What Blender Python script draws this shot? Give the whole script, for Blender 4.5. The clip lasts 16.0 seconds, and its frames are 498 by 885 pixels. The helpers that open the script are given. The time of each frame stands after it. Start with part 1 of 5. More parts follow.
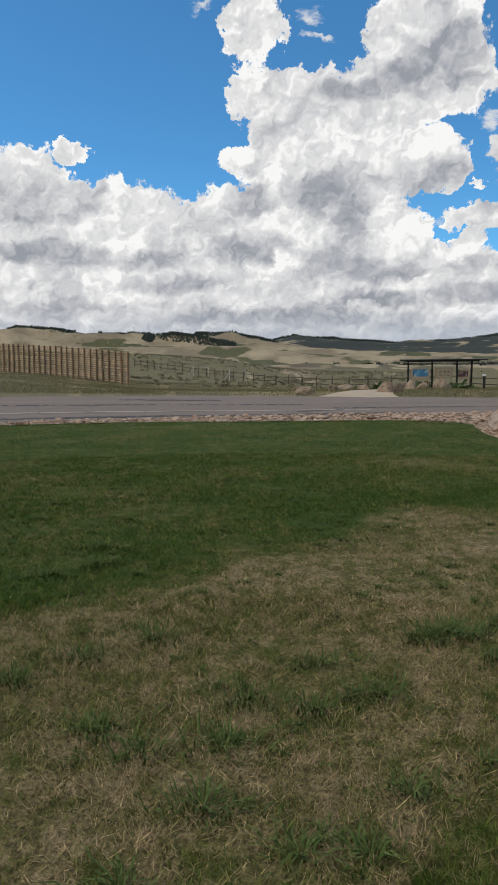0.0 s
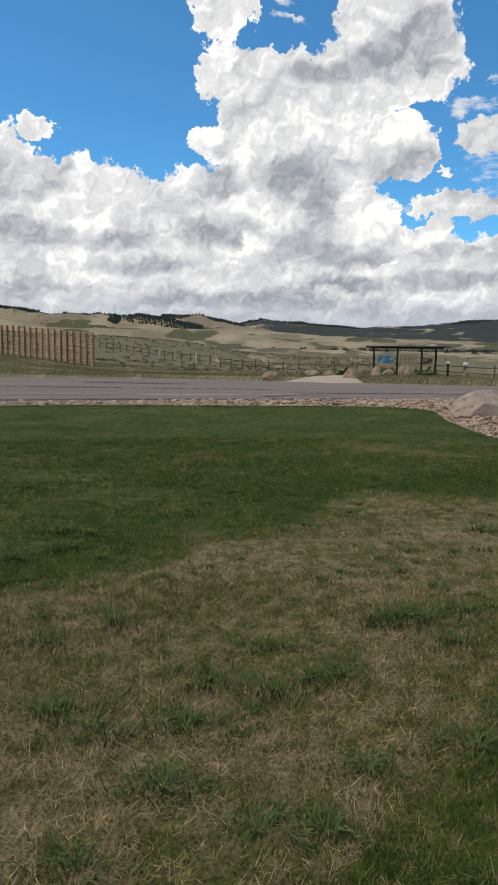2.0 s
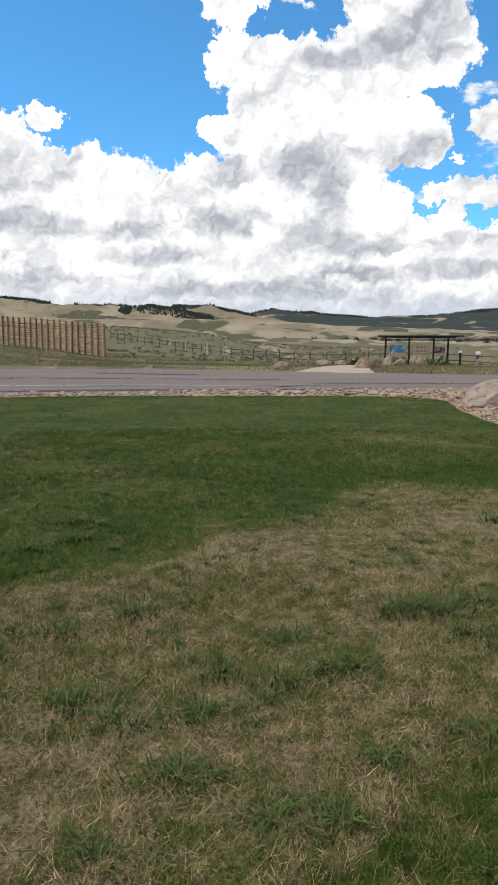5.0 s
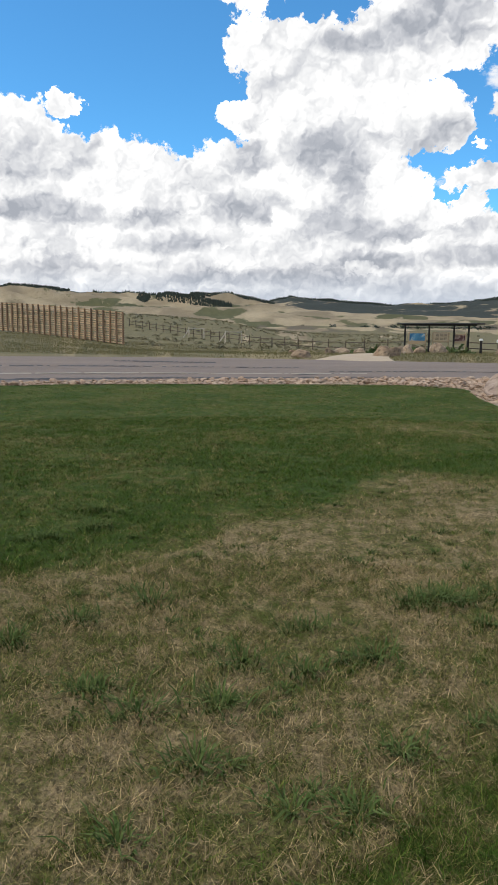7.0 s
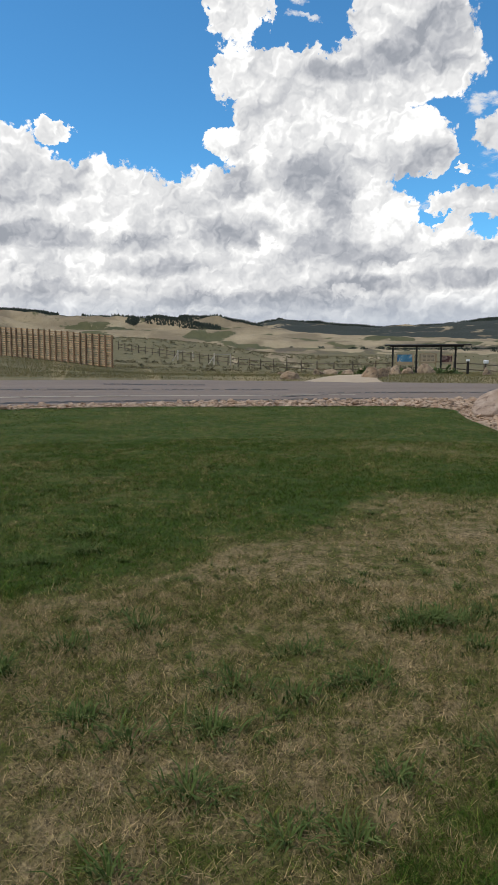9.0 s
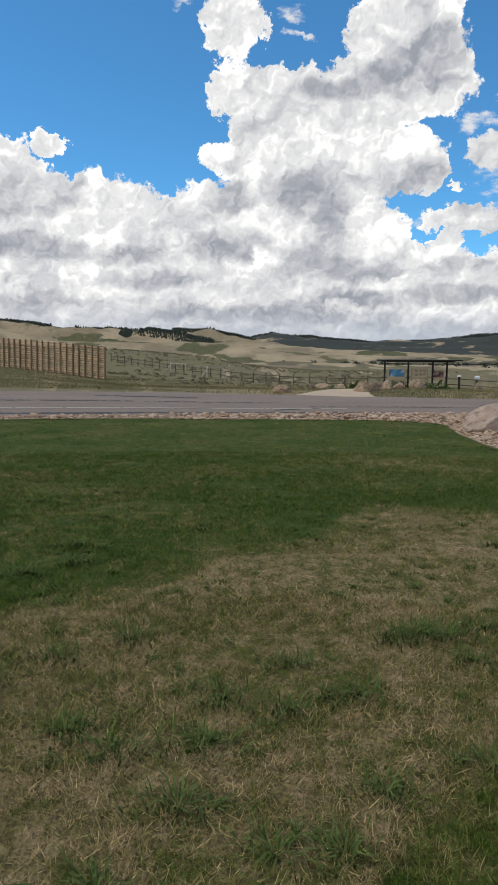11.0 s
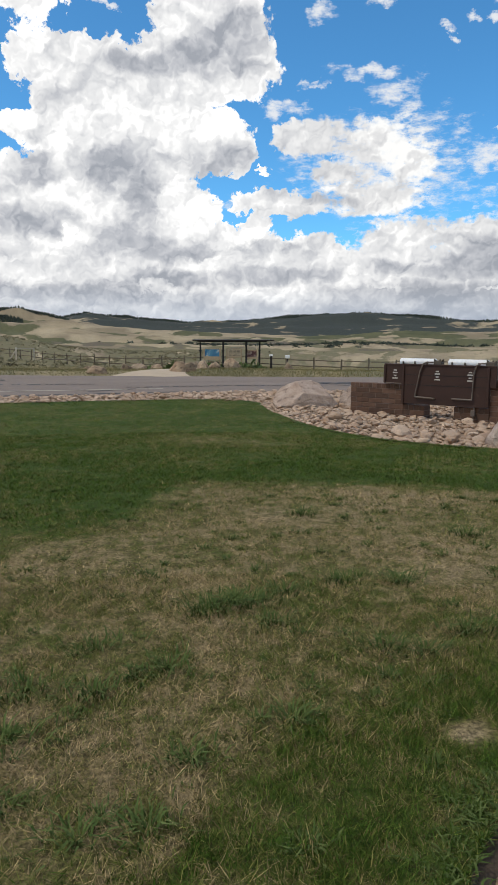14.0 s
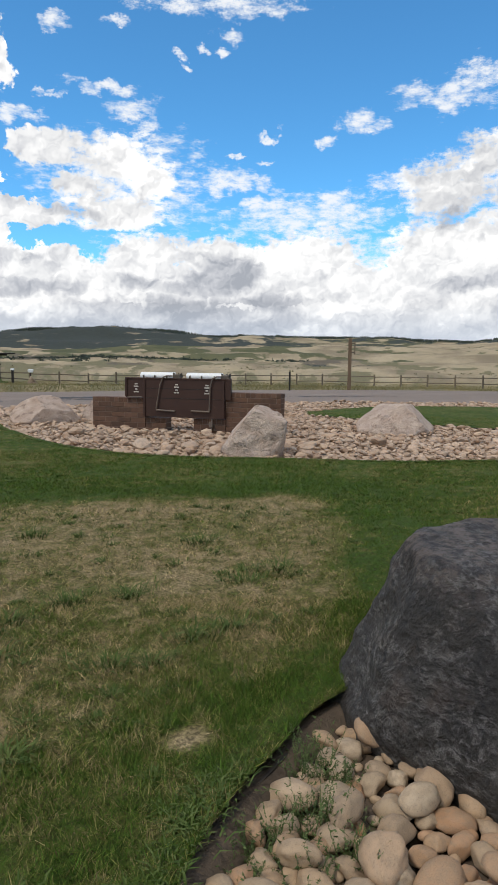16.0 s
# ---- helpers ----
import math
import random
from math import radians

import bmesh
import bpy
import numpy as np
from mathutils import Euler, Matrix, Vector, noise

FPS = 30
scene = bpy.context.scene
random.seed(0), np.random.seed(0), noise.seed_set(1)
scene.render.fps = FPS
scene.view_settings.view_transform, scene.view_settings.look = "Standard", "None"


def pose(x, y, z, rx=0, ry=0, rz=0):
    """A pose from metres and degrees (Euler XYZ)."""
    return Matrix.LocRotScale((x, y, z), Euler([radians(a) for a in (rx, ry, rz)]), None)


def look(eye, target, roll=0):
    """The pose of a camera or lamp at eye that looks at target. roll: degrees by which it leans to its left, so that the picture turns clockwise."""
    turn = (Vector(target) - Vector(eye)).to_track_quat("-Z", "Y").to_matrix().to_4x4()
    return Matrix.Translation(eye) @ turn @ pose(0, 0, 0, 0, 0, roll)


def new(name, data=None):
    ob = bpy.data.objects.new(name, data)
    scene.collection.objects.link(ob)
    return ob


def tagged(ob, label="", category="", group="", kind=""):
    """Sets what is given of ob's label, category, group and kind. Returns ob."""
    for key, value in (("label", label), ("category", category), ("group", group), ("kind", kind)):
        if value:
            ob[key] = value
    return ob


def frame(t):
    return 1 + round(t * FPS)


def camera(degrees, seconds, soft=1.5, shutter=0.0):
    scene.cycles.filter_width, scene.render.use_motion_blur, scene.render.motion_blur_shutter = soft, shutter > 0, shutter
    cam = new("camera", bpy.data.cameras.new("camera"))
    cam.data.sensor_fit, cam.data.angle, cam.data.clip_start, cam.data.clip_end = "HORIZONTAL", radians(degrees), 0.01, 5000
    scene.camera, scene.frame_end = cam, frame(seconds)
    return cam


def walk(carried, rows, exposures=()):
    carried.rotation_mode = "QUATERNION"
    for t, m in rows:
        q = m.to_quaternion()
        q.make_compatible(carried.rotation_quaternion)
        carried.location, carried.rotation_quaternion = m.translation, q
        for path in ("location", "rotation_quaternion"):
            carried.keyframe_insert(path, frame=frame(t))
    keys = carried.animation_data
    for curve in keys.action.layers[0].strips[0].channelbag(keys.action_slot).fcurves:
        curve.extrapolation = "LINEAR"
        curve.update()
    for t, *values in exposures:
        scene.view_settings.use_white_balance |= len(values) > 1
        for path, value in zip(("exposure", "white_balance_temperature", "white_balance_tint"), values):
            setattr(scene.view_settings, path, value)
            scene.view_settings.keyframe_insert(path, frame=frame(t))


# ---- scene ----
cam = camera(40.0, 16.0)
PATH = [
    (0, (0.004, -0.005, 1.551), (-0.031, 1.981, 1.315), -0.5),
    (0.5, (-0.004, -0.02, 1.555), (-0.001, 1.962, 1.283), 0.9),
    (1, (0.004, -0.027, 1.553), (0.012, 1.953, 1.274), 0.2),
    (1.5, (0.01, -0.017, 1.555), (0.054, 1.959, 1.253), 0.7),
    (2, (0.016, -0.027, 1.563), (0.08, 1.952, 1.281), 0.5),
    (2.5, (0.02, -0.022, 1.561), (0.068, 1.957, 1.276), 0.3),
    (3, (-0.006, 0.027, 1.539), (0.058, 1.992, 1.171), 1.3),
    (3.5, (0.023, 0.005, 1.55), (0.113, 1.959, 1.131), 0.5),
    (4, (0.011, -0.001, 1.553), (0.066, 1.96, 1.161), 0.5),
    (4.2, (0.011, -0.009, 1.555), (0.053, 1.956, 1.185), 0.3),
    (6.3, (-0.001, -0.021, 1.578), (0.015, 1.958, 1.289), 0.2),
    (6.5, (0.0, -0.019, 1.578), (0.0, 1.958, 1.27), 0.1),
    (7, (-0.004, 0.0, 1.572), (-0.024, 1.97, 1.227), 0.2),
    (7.5, (0.011, 0.008, 1.572), (-0.027, 1.983, 1.257), -0.4),
    (8, (0.007, 0.002, 1.573), (-0.007, 1.981, 1.284), -0.7),
    (8.5, (0.001, -0.002, 1.575), (0.01, 1.979, 1.3), -0.4),
    (9, (-0.005, 0.001, 1.576), (0.005, 1.981, 1.294), -0.2),
    (9.5, (0.0, -0.007, 1.575), (0.02, 1.977, 1.321), -0.4),
    (9.7, (-0.007, -0.005, 1.572), (0.032, 1.979, 1.326), -0.0),
    (11.8, (0.0, -0.03, 1.57), (0.029, 1.956, 1.328), 0.6),
    (12, (0.008, -0.034, 1.572), (0.044, 1.952, 1.337), 0.0),
    (12.5, (0.014, -0.03, 1.571), (0.086, 1.956, 1.347), -0.3),
    (13, (0.022, -0.02, 1.559), (0.171, 1.96, 1.326), -0.0),
    (13.5, (0.053, 0.002, 1.543), (0.382, 1.954, 1.257), 0.2),
    (14, (0.097, -0.002, 1.545), (0.644, 1.899, 1.249), 0.3),
    (14.5, (0.133, 0.01, 1.538), (0.837, 1.857, 1.238), 0.4),
    (15, (0.173, 0.004, 1.531), (1.082, 1.753, 1.193), -0.2),
    (15.5, (0.243, -0.01, 1.54), (1.306, 1.653, 1.215), -0.7),
    (16, (0.278, -0.048, 1.549), (1.464, 1.542, 1.298), 0.6),
]
walk(cam, [(t, look(eye, target, roll)) for t, eye, target, roll in PATH],
     [(0.0, -0.6), (0.5, -0.5), (2.0, -0.5), (2.5, -0.45), (3.0, -0.25), (3.5, -0.08), (4.2, -0.08), (6.5, -0.3), (7.0, -0.2), (8.0, -0.35), (9.7, -0.45), (12.5, -0.5), (13.0, -0.4), (14.0, -0.35), (14.5, -0.22), (16.0, -0.18)])


# ---- world, sun, sky with cumulus ----
SUN_EL, SUN_AZ = 58.0, -98.0   # degrees above the horizon; degrees to the right of +y

world = bpy.data.worlds.new("sky")
scene.world = world
world.use_nodes = True


class Net:
    """Short hand for shader node trees."""

    def __init__(self, tree):
        self.tree = tree
        self.tree.nodes.clear()

    def add(self, kind):
        return self.tree.nodes.new(kind)

    def put(self, socket, value):
        if isinstance(value, bpy.types.NodeSocket):
            self.tree.links.new(value, socket)
        else:
            socket.default_value = value

    def math(self, op, a, b=0.0, c=0.0, clamp=False):
        n = self.add("ShaderNodeMath")
        n.operation, n.use_clamp = op, clamp
        for s, v in zip(n.inputs, (a, b, c)):
            self.put(s, v)
        return n.outputs[0]

    def vec(self, op, a, b=(0, 0, 0), scale=1.0):
        n = self.add("ShaderNodeVectorMath")
        n.operation = op
        self.put(n.inputs[0], a)
        self.put(n.inputs[1], b)
        if op == "SCALE":
            self.put(n.inputs[3], scale)
        return n.outputs[1] if op in ("DOT_PRODUCT", "LENGTH", "DISTANCE") else n.outputs[0]

    def noise(self, co, scale, detail=4.0, rough=0.55, colour=False, warp=0.0):
        n = self.add("ShaderNodeTexNoise")
        self.put(n.inputs["Vector"], co)
        self.put(n.inputs["Scale"], scale)
        self.put(n.inputs["Detail"], detail)
        self.put(n.inputs["Roughness"], rough)
        self.put(n.inputs["Distortion"], warp)
        return n.outputs["Color" if colour else "Fac"]

    def voronoi(self, co, scale, feature="F1", detail=0.0, rough=0.5, out="Distance", rand=1.0):
        n = self.add("ShaderNodeTexVoronoi")
        n.feature = feature
        self.put(n.inputs["Vector"], co)
        self.put(n.inputs["Scale"], scale)
        if "Detail" in n.inputs:
            self.put(n.inputs["Detail"], detail)
            self.put(n.inputs["Roughness"], rough)
        self.put(n.inputs["Randomness"], rand)
        return n.outputs[out]

    def ramp(self, fac, stops, smooth=False):
        n = self.add("ShaderNodeValToRGB")
        n.color_ramp.interpolation = "EASE" if smooth else "LINEAR"
        e = n.color_ramp.elements
        while len(e) < len(stops):
            e.new(0.5)
        for el, (pos, col) in zip(e, stops):
            el.position, el.color = pos, (*col, 1) if len(col) == 3 else col
        self.put(n.inputs[0], fac)
        return n.outputs[0]

    def range(self, value, a, b, c=0.0, d=1.0, smooth=False):
        n = self.add("ShaderNodeMapRange")
        n.interpolation_type, n.clamp = "SMOOTHSTEP" if smooth else "LINEAR", True
        for s, v in zip(n.inputs, (value, a, b, c, d)):
            self.put(s, v)
        return n.outputs[0]

    def mix(self, fac, a, b, blend="MIX"):
        n = self.add("ShaderNodeMix")
        n.data_type, n.blend_type = "RGBA", blend
        self.put(n.inputs[0], fac)
        for s, v in ((n.inputs[6], a), (n.inputs[7], b)):
            self.put(s, v if isinstance(v, bpy.types.NodeSocket) or len(v) == 4 else (*v, 1))
        return n.outputs[2]

    def mixf(self, fac, a, b):
        n = self.add("ShaderNodeMix")
        n.data_type = "FLOAT"
        self.put(n.inputs[0], fac)
        self.put(n.inputs[2], a)
        self.put(n.inputs[3], b)
        return n.outputs[0]

    def split(self, v):
        n = self.add("ShaderNodeSeparateXYZ")
        self.put(n.inputs[0], v)
        return n.outputs

    def join(self, x, y, z=0.0):
        n = self.add("ShaderNodeCombineXYZ")
        for s, v in zip(n.inputs, (x, y, z)):
            self.put(s, v)
        return n.outputs[0]


def build_sky():
    k = Net(world.node_tree)
    co = k.add("ShaderNodeTexCoord").outputs["Generated"]
    x, y, z = k.split(co)
    deg = 180 / math.pi
    u = k.math("MULTIPLY", k.math("ARCTAN2", x, y), deg)
    v = k.math("MULTIPLY", k.math("ARCSINE", z), deg)
    p = k.join(u, v)
    # billows: a coarse and two finer wobbles of the plane
    def wob(scale, detail, amount):
        return k.vec("SCALE", k.vec("SUBTRACT", k.noise(p, scale, detail, 0.58, True), (0.5, 0.5, 0.5)), scale=amount)
    w1, w2 = wob(0.17, 2.0, 2.2), wob(0.62, 5.0, 2.6)
    soft_q = k.vec("ADD", p, k.vec("ADD", w1, w2))
    q = k.vec("ADD", soft_q, wob(2.1, 4.0, 1.0))

    def heap(items, at, val=-1.0):
        """Union of ellipses (azimuth, elevation, half width, half height): 1 at a centre, 0 at the rim."""
        for az, el, a, b in items:
            d = k.vec("MULTIPLY", k.vec("SUBTRACT", at, (az, el, 0)), (1 / a, 1 / b, 0))
            val = k.math("MAXIMUM", val, k.math("SUBTRACT", 1.0, k.vec("DOT_PRODUCT", d, d)))
        return val

    # the heaps: a bank in the west, a tower ahead, broken cloud in the east, a second bank in the far east
    bank = [(-25.5, 9.3, 7.2, 5.9), (-21.1, 11.1, 4.4, 4.4), (-18.0, 11.7, 4.6, 4.8), (-14.8, 16.1, 1.5, 1.1), (-12.2, 10.3, 5.3, 4.4), (-7.8, 9.7, 5.0, 4.3), (-3.7, 9.5, 5.0, 4.3)]
    tower = [(-1.3, 15.3, 2.2, 1.7), (1.0, 17.0, 2.7, 2.8), (0.2, 20.1, 2.9, 1.7), (-0.5, 24.4, 2.6, 3.1), (-0.3, 28.1, 3.3, 2.5), (4.6, 19.2, 4.4, 2.9), (7.2, 16.4, 7.1, 4.7), (5.0, 12.8, 7.2, 5.0), (10.7, 20.0, 5.6, 3.3), (12.9, 23.7, 4.9, 3.1),
             (14.1, 26.8, 4.5, 2.8), (15.5, 20.7, 2.8, 3.0), (12.5, 15.3, 4.1, 2.8), (15.1, 14.3, 1.8, 1.7), (17.1, 13.0, 0.9, 0.4), (10.9, 9.6, 3.3, 3.0), (14.4, 7.1, 4.7, 2.1), (8.2, 8.0, 5.8, 3.9), (18.2, 6.1, 4.1, 1.8)]
    east = [(20.6, 15.5, 3.2, 1.8), (26.0, 15.1, 3.8, 2.1), (28.7, 13.7, 2.4, 2.0), (23.4, 13.1, 2.8, 1.1), (26.1, 11.3, 4.7, 1.7), (18.9, 10.6, 5.2, 1.1), (16.4, 9.2, 1.4, 0.6), (15.7, 7.2, 3.4, 1.4), (21.2, 6.8, 3.9, 1.5), (28.0, 7.6, 3.8, 2.4), (33.7, 8.0, 3.9, 2.1), (38.9, 7.4, 3.7, 2.1)]
    far_east = [(52.4, 13.0, 4.4, 3.0), (55.2, 15.2, 2.8, 2.3), (51.4, 8.5, 3.7, 3.2), (54.8, 8.0, 4.2, 3.6), (49.5, 6.8, 2.0, 2.0), (42.0, 8.0, 3.9, 2.4), (59.0, 10.6, 4.7, 6.3), (64.4, 8.7, 5.4, 5.4), (70, 10, 8, 6)]
    val = heap(bank + tower + east + far_east, q)
    val = k.math("MAXIMUM", val, k.range(k.math("SUBTRACT", v, k.range(u, 20.0, 12.0, 1.3, 3.4)), 7.5, 5.0, -0.6, 0.8))
    # thin broken cloud
    veils = [(26.5, 13.2, 8.0, 4.4), (41.0, 11.0, 8.0, 2.2), (46.0, 7.5, 5.0, 2.6), (16.4, 10.7, 3.1, 0.7), (16.5, 9.1, 1.2, 0.6), (4.5, 23.7, 1.6, 0.3), (-4.7, 25.8, 1.1, 0.5), (3.9, 25.2, 1.3, 0.8), (17.9, 17.7, 1.0, 0.9), (25.3, 19.7, 3.3, 0.5), (27.3, 18.5, 2.2, 1.0), (28.4, 17.2, 1.2, 1.0), (18.9, 17.9, 2.1, 0.6),
             (21.3, 19.0, 1.3, 0.3), (34.6, 13.9, 2.5, 1.0), (37.6, 13.6, 1.3, 0.9), (36.5, 12.3, 1.5, 0.5), (38.7, 11.0, 2.7, 0.9)]
    shreds = [(30.6, 21.7, 0.5, 0.3), (31.1, 21.2, 0.4, 0.3), (32.7, 22.3, 0.5, 0.4), (34.0, 22.5, 0.5, 0.4), (34.9, 23.4, 1.2, 0.5), (26.0, 23.9, 1.2, 0.4), (21.6, 23.4, 1.2, 0.7), (38.3, 17.0, 1.1, 0.2), (35.4, 15.6, 0.7, 0.2), (37.9, 15.1, 0.8, 0.3), (42.7, 16.5, 0.8, 0.6),
              (51.7, 19.2, 4.0, 1.1), (45.3, 17.9, 2.4, 0.8), (54.5, 20.4, 2.4, 1.1), (48.3, 13.4, 2.6, 1.1), (38.3, 11.6, 3.9, 0.8), (43.3, 12.0, 2.5, 0.8), (35.8, 13.7, 3.0, 0.8), (45.6, 11.1, 2.5, 0.8), (33.7, 25.4, 7.6, 1.1), (36.7, 27.0, 7.0, 1.6)]
    thin = heap(veils + shreds, soft_q)
    # behind the camera and overhead: scattered clouds of the same kind
    behind = k.math("SUBTRACT", k.math("MULTIPLY", k.noise(co, 2.4, 3.0, 0.5), 5.0), 2.2)
    off = k.range(k.math("ABSOLUTE", k.math("SUBTRACT", u, 18.0)), 50.0, 64.0)
    off = k.math("MAXIMUM", off, k.range(v, 30.0, 42.0))
    val = k.mixf(off, val, behind)

    # cauliflower relief, lit from above and from the left
    def billow(c, s, d):
        return k.math("SUBTRACT", 1.0, k.voronoi(c, s, "SMOOTH_F1", d, 0.5))
    pw = k.vec("ADD", p, wob(0.62, 2.5, 3.0))
    h0 = billow(pw, 0.46, 3.0)

    def lit(c, s, dx, dy):
        return k.math("SUBTRACT", billow(c, s, 1.0), billow(k.vec("ADD", c, (dx, dy, 0)), s, 1.0))
    relief = k.math("ADD", lit(pw, 0.40, -0.30, 0.55), k.math("MULTIPLY", lit(pw, 1.05, -0.12, 0.22), 0.55))
    vv = k.math("MULTIPLY", k.math("LOGARITHM", k.math("ADD", k.math("MULTIPLY", k.math("MAXIMUM", v, 0.0), 0.2), 1.0), math.e), 13.0)
    pf = k.vec("ADD", k.join(k.math("MULTIPLY", u, 0.55), vv), wob(0.62, 2.5, 2.0))
    broad = lit(pf, 0.34, -0.3, 0.8)
    fine = k.noise(p, 1.5, 6.0, 0.62)
    soft = k.noise(pf, 0.22, 2.0, 0.45)
    rag = k.math("ADD", k.math("MULTIPLY", k.math("SUBTRACT", h0, 0.5), 0.42), k.math("MULTIPLY", k.math("SUBTRACT", fine, 0.5), 0.8))
    edge = k.math("ADD", val, rag)
    loose = k.math("MULTIPLY", k.range(u, 17.0, 24.0), k.range(v, 6.5, 11.0, 0.15, 1.0))
    torn = k.noise(k.vec("MULTIPLY", p, (0.6, 1.4, 1)), 1.1, 8.0, 0.68)
    edge = k.math("ADD", edge, k.math("MULTIPLY", loose, k.math("MULTIPLY", k.math("SUBTRACT", torn, 0.45), 2.0)))
    alpha = k.range(edge, -0.04, k.math("ADD", 0.12, k.math("MULTIPLY", loose, 0.60)), smooth=True)
    veil = k.math("ADD", thin, k.math("MULTIPLY", k.math("SUBTRACT", torn, 0.52), 4.2))
    veil = k.math("MULTIPLY", k.range(veil, -0.1, 1.35, smooth=True), k.math("MULTIPLY", k.math("SUBTRACT", 1.0, off), 0.92))
    # grey undersides and hollows
    hollow = [(14.8, 22.6, 2.5, 1.9), (12.8, 20.7, 4.4, 1.5), (7.6, 20.3, 3.9, 0.8), (13.2, 14.0, 4.5, 1.4), (-17.8, 12.0, 4.8, 1.8), (-13.7, 12.9, 1.9, 1.7), (7.5, 11.0, 2.3, 3.4), (4.6, 13.2, 3.0, 1.6), (-0.9, 12.5, 2.5, 1.2), (6.0, 7.9, 3.0, 1.5), (9.6, 7.1, 4.9, 1.3), (-0.9, 8.9, 4.4, 1.4),
              (-8.5, 7.8, 4.1, 0.9), (-6.5, 6.2, 4.1, 0.9), (-14.9, 8.3, 2.8, 1.0), (-17.9, 8.8, 3.4, 0.7), (17.0, 5.1, 3.8, 0.7), (10.1, 4.9, 4.0, 0.8)]
    feet = [(1.8, 3.7, 9.2, 0.8), (-18.1, 4.4, 5.1, 0.9), (22.5, 11.0, 2.0, 0.6), (17.0, 7.3, 3.2, 0.5), (35.1, 7.1, 2.8, 1.4), (32.1, 5.4, 4.0, 0.6), (38.6, 4.5, 3.3, 0.9), (30.0, 1.9, 9.9, 1.5), (19.8, 5.0, 4.1, 0.6), (54.4, 6.1, 3.8, 0.8), (34.2, 6.2, 3.2, 1.0), (31.5, 3.7, 6.4, 1.4), (27.8, 5.6, 2.0, 0.7), (52.5, 11.0, 1.7, 0.8)]
    deep = k.range(heap(hollow + feet, k.vec("ADD", p, k.vec("ADD", w1, k.vec("SCALE", w2, scale=0.6)))), -0.45, 1.0, smooth=True)
    # lit knobs in front of the grey
    knobs = [(3.7, 10.4, 2.3, 1.6), (-0.7, 7.0, 1.4, 0.8), (3.5, 6.5, 0.9, 0.6), (10.4, 10.7, 2.6, 1.9), (14.6, 8.1, 2.7, 1.1), (-2.3, 5.1, 1.9, 1.5), (-14.2, 5.8, 3.7, 0.6), (-11.8, 3.9, 2.5, 0.6), (-5.7, 9.1, 2.2, 1.2), (-10.7, 9.1, 2.5, 1.5), (1.8, 7.7, 1.0, 0.8), (8.3, 4.2, 2.7, 0.6), (17.4, 7.2, 2.1, 0.9), (12.7, 6.1, 2.6, 0.6),
             (23.4, 9.4, 2.3, 1.3), (28.0, 8.3, 2.0, 1.1), (33.7, 8.8, 2.6, 1.4), (38.4, 8.2, 2.1, 1.2), (26.3, 4.4, 2.7, 0.6), (35.6, 4.1, 2.2, 0.3), (42.1, 3.8, 2.8, 0.6), (48.7, 3.3, 1.6, 0.8), (52.5, 2.0, 0.7, 0.4)]
    knob = k.range(k.math("ADD", heap(knobs, q), k.math("MULTIPLY", rag, 0.9)), 0.0, 0.55)
    thick = k.range(edge, 0.0, 1.0)
    bright = k.math("ADD", 0.87, k.math("MULTIPLY", relief, 0.95))
    bright = k.math("ADD", bright, k.math("MULTIPLY", broad, 0.50))
    bright = k.math("ADD", bright, k.math("MULTIPLY", k.math("SUBTRACT", soft, 0.5), 1.15))
    bright = k.math("SUBTRACT", bright, k.math("MULTIPLY", thick, 0.12))
    bright = k.math("SUBTRACT", bright, k.range(v, 9.0, 3.0, 0.0, 0.14))
    bright = k.math("SUBTRACT", bright, k.math("MULTIPLY", deep, k.math("SUBTRACT", 0.52, k.math("MULTIPLY", knob, 0.34))))
    bright = k.math("ADD", bright, k.math("MULTIPLY", knob, 0.10))
    heaps = k.ramp(bright, [(0.0, (0.47, 0.50, 0.56)), (0.30, (0.69, 0.71, 0.76)), (0.60, (0.95, 0.96, 0.98)), (0.85, (1.18, 1.18, 1.18)), (1.0, (1.42, 1.42, 1.40))])
    sky = k.add("ShaderNodeTexSky")
    sky.sky_type, sky.sun_disc = "NISHITA", False
    sky.sun_elevation, sky.sun_rotation = radians(SUN_EL), radians(SUN_AZ)
    sky.altitude, sky.air_density, sky.dust_density, sky.ozone_density = 2200.0, 1.0, 0.4, 2.0
    blue = k.vec("MULTIPLY", sky.outputs[0], (0.094, 0.200, 0.238))
    out = k.mix(veil, blue, (1.08, 1.10, 1.13))
    out = k.mix(alpha, out, k.vec("SCALE", heaps, scale=k.math("SUBTRACT", 1.0, k.math("MULTIPLY", loose, 0.10))))
    # distant rain haze low over the hills
    out = k.mix(k.range(v, 4.2, 1.0, 0.0, 0.8), out, (0.55, 0.64, 0.78))
    bg = k.add("ShaderNodeBackground")
    k.put(bg.inputs[0], out)
    bg.inputs[1].default_value = 1.0
    k.put(k.add("ShaderNodeOutputWorld").inputs[0], bg.outputs[0])


build_sky()

sun = new("sun", bpy.data.lights.new("sun", "SUN"))
sun.data.energy, sun.data.angle, sun.data.color = 2.1, radians(5.0), (1.0, 0.93, 0.82)
sun.matrix_world = look((0, 0, 50), (-math.sin(radians(SUN_AZ)) * math.cos(radians(SUN_EL)), -math.cos(radians(SUN_AZ)) * math.cos(radians(SUN_EL)), 50 - math.sin(radians(SUN_EL))))


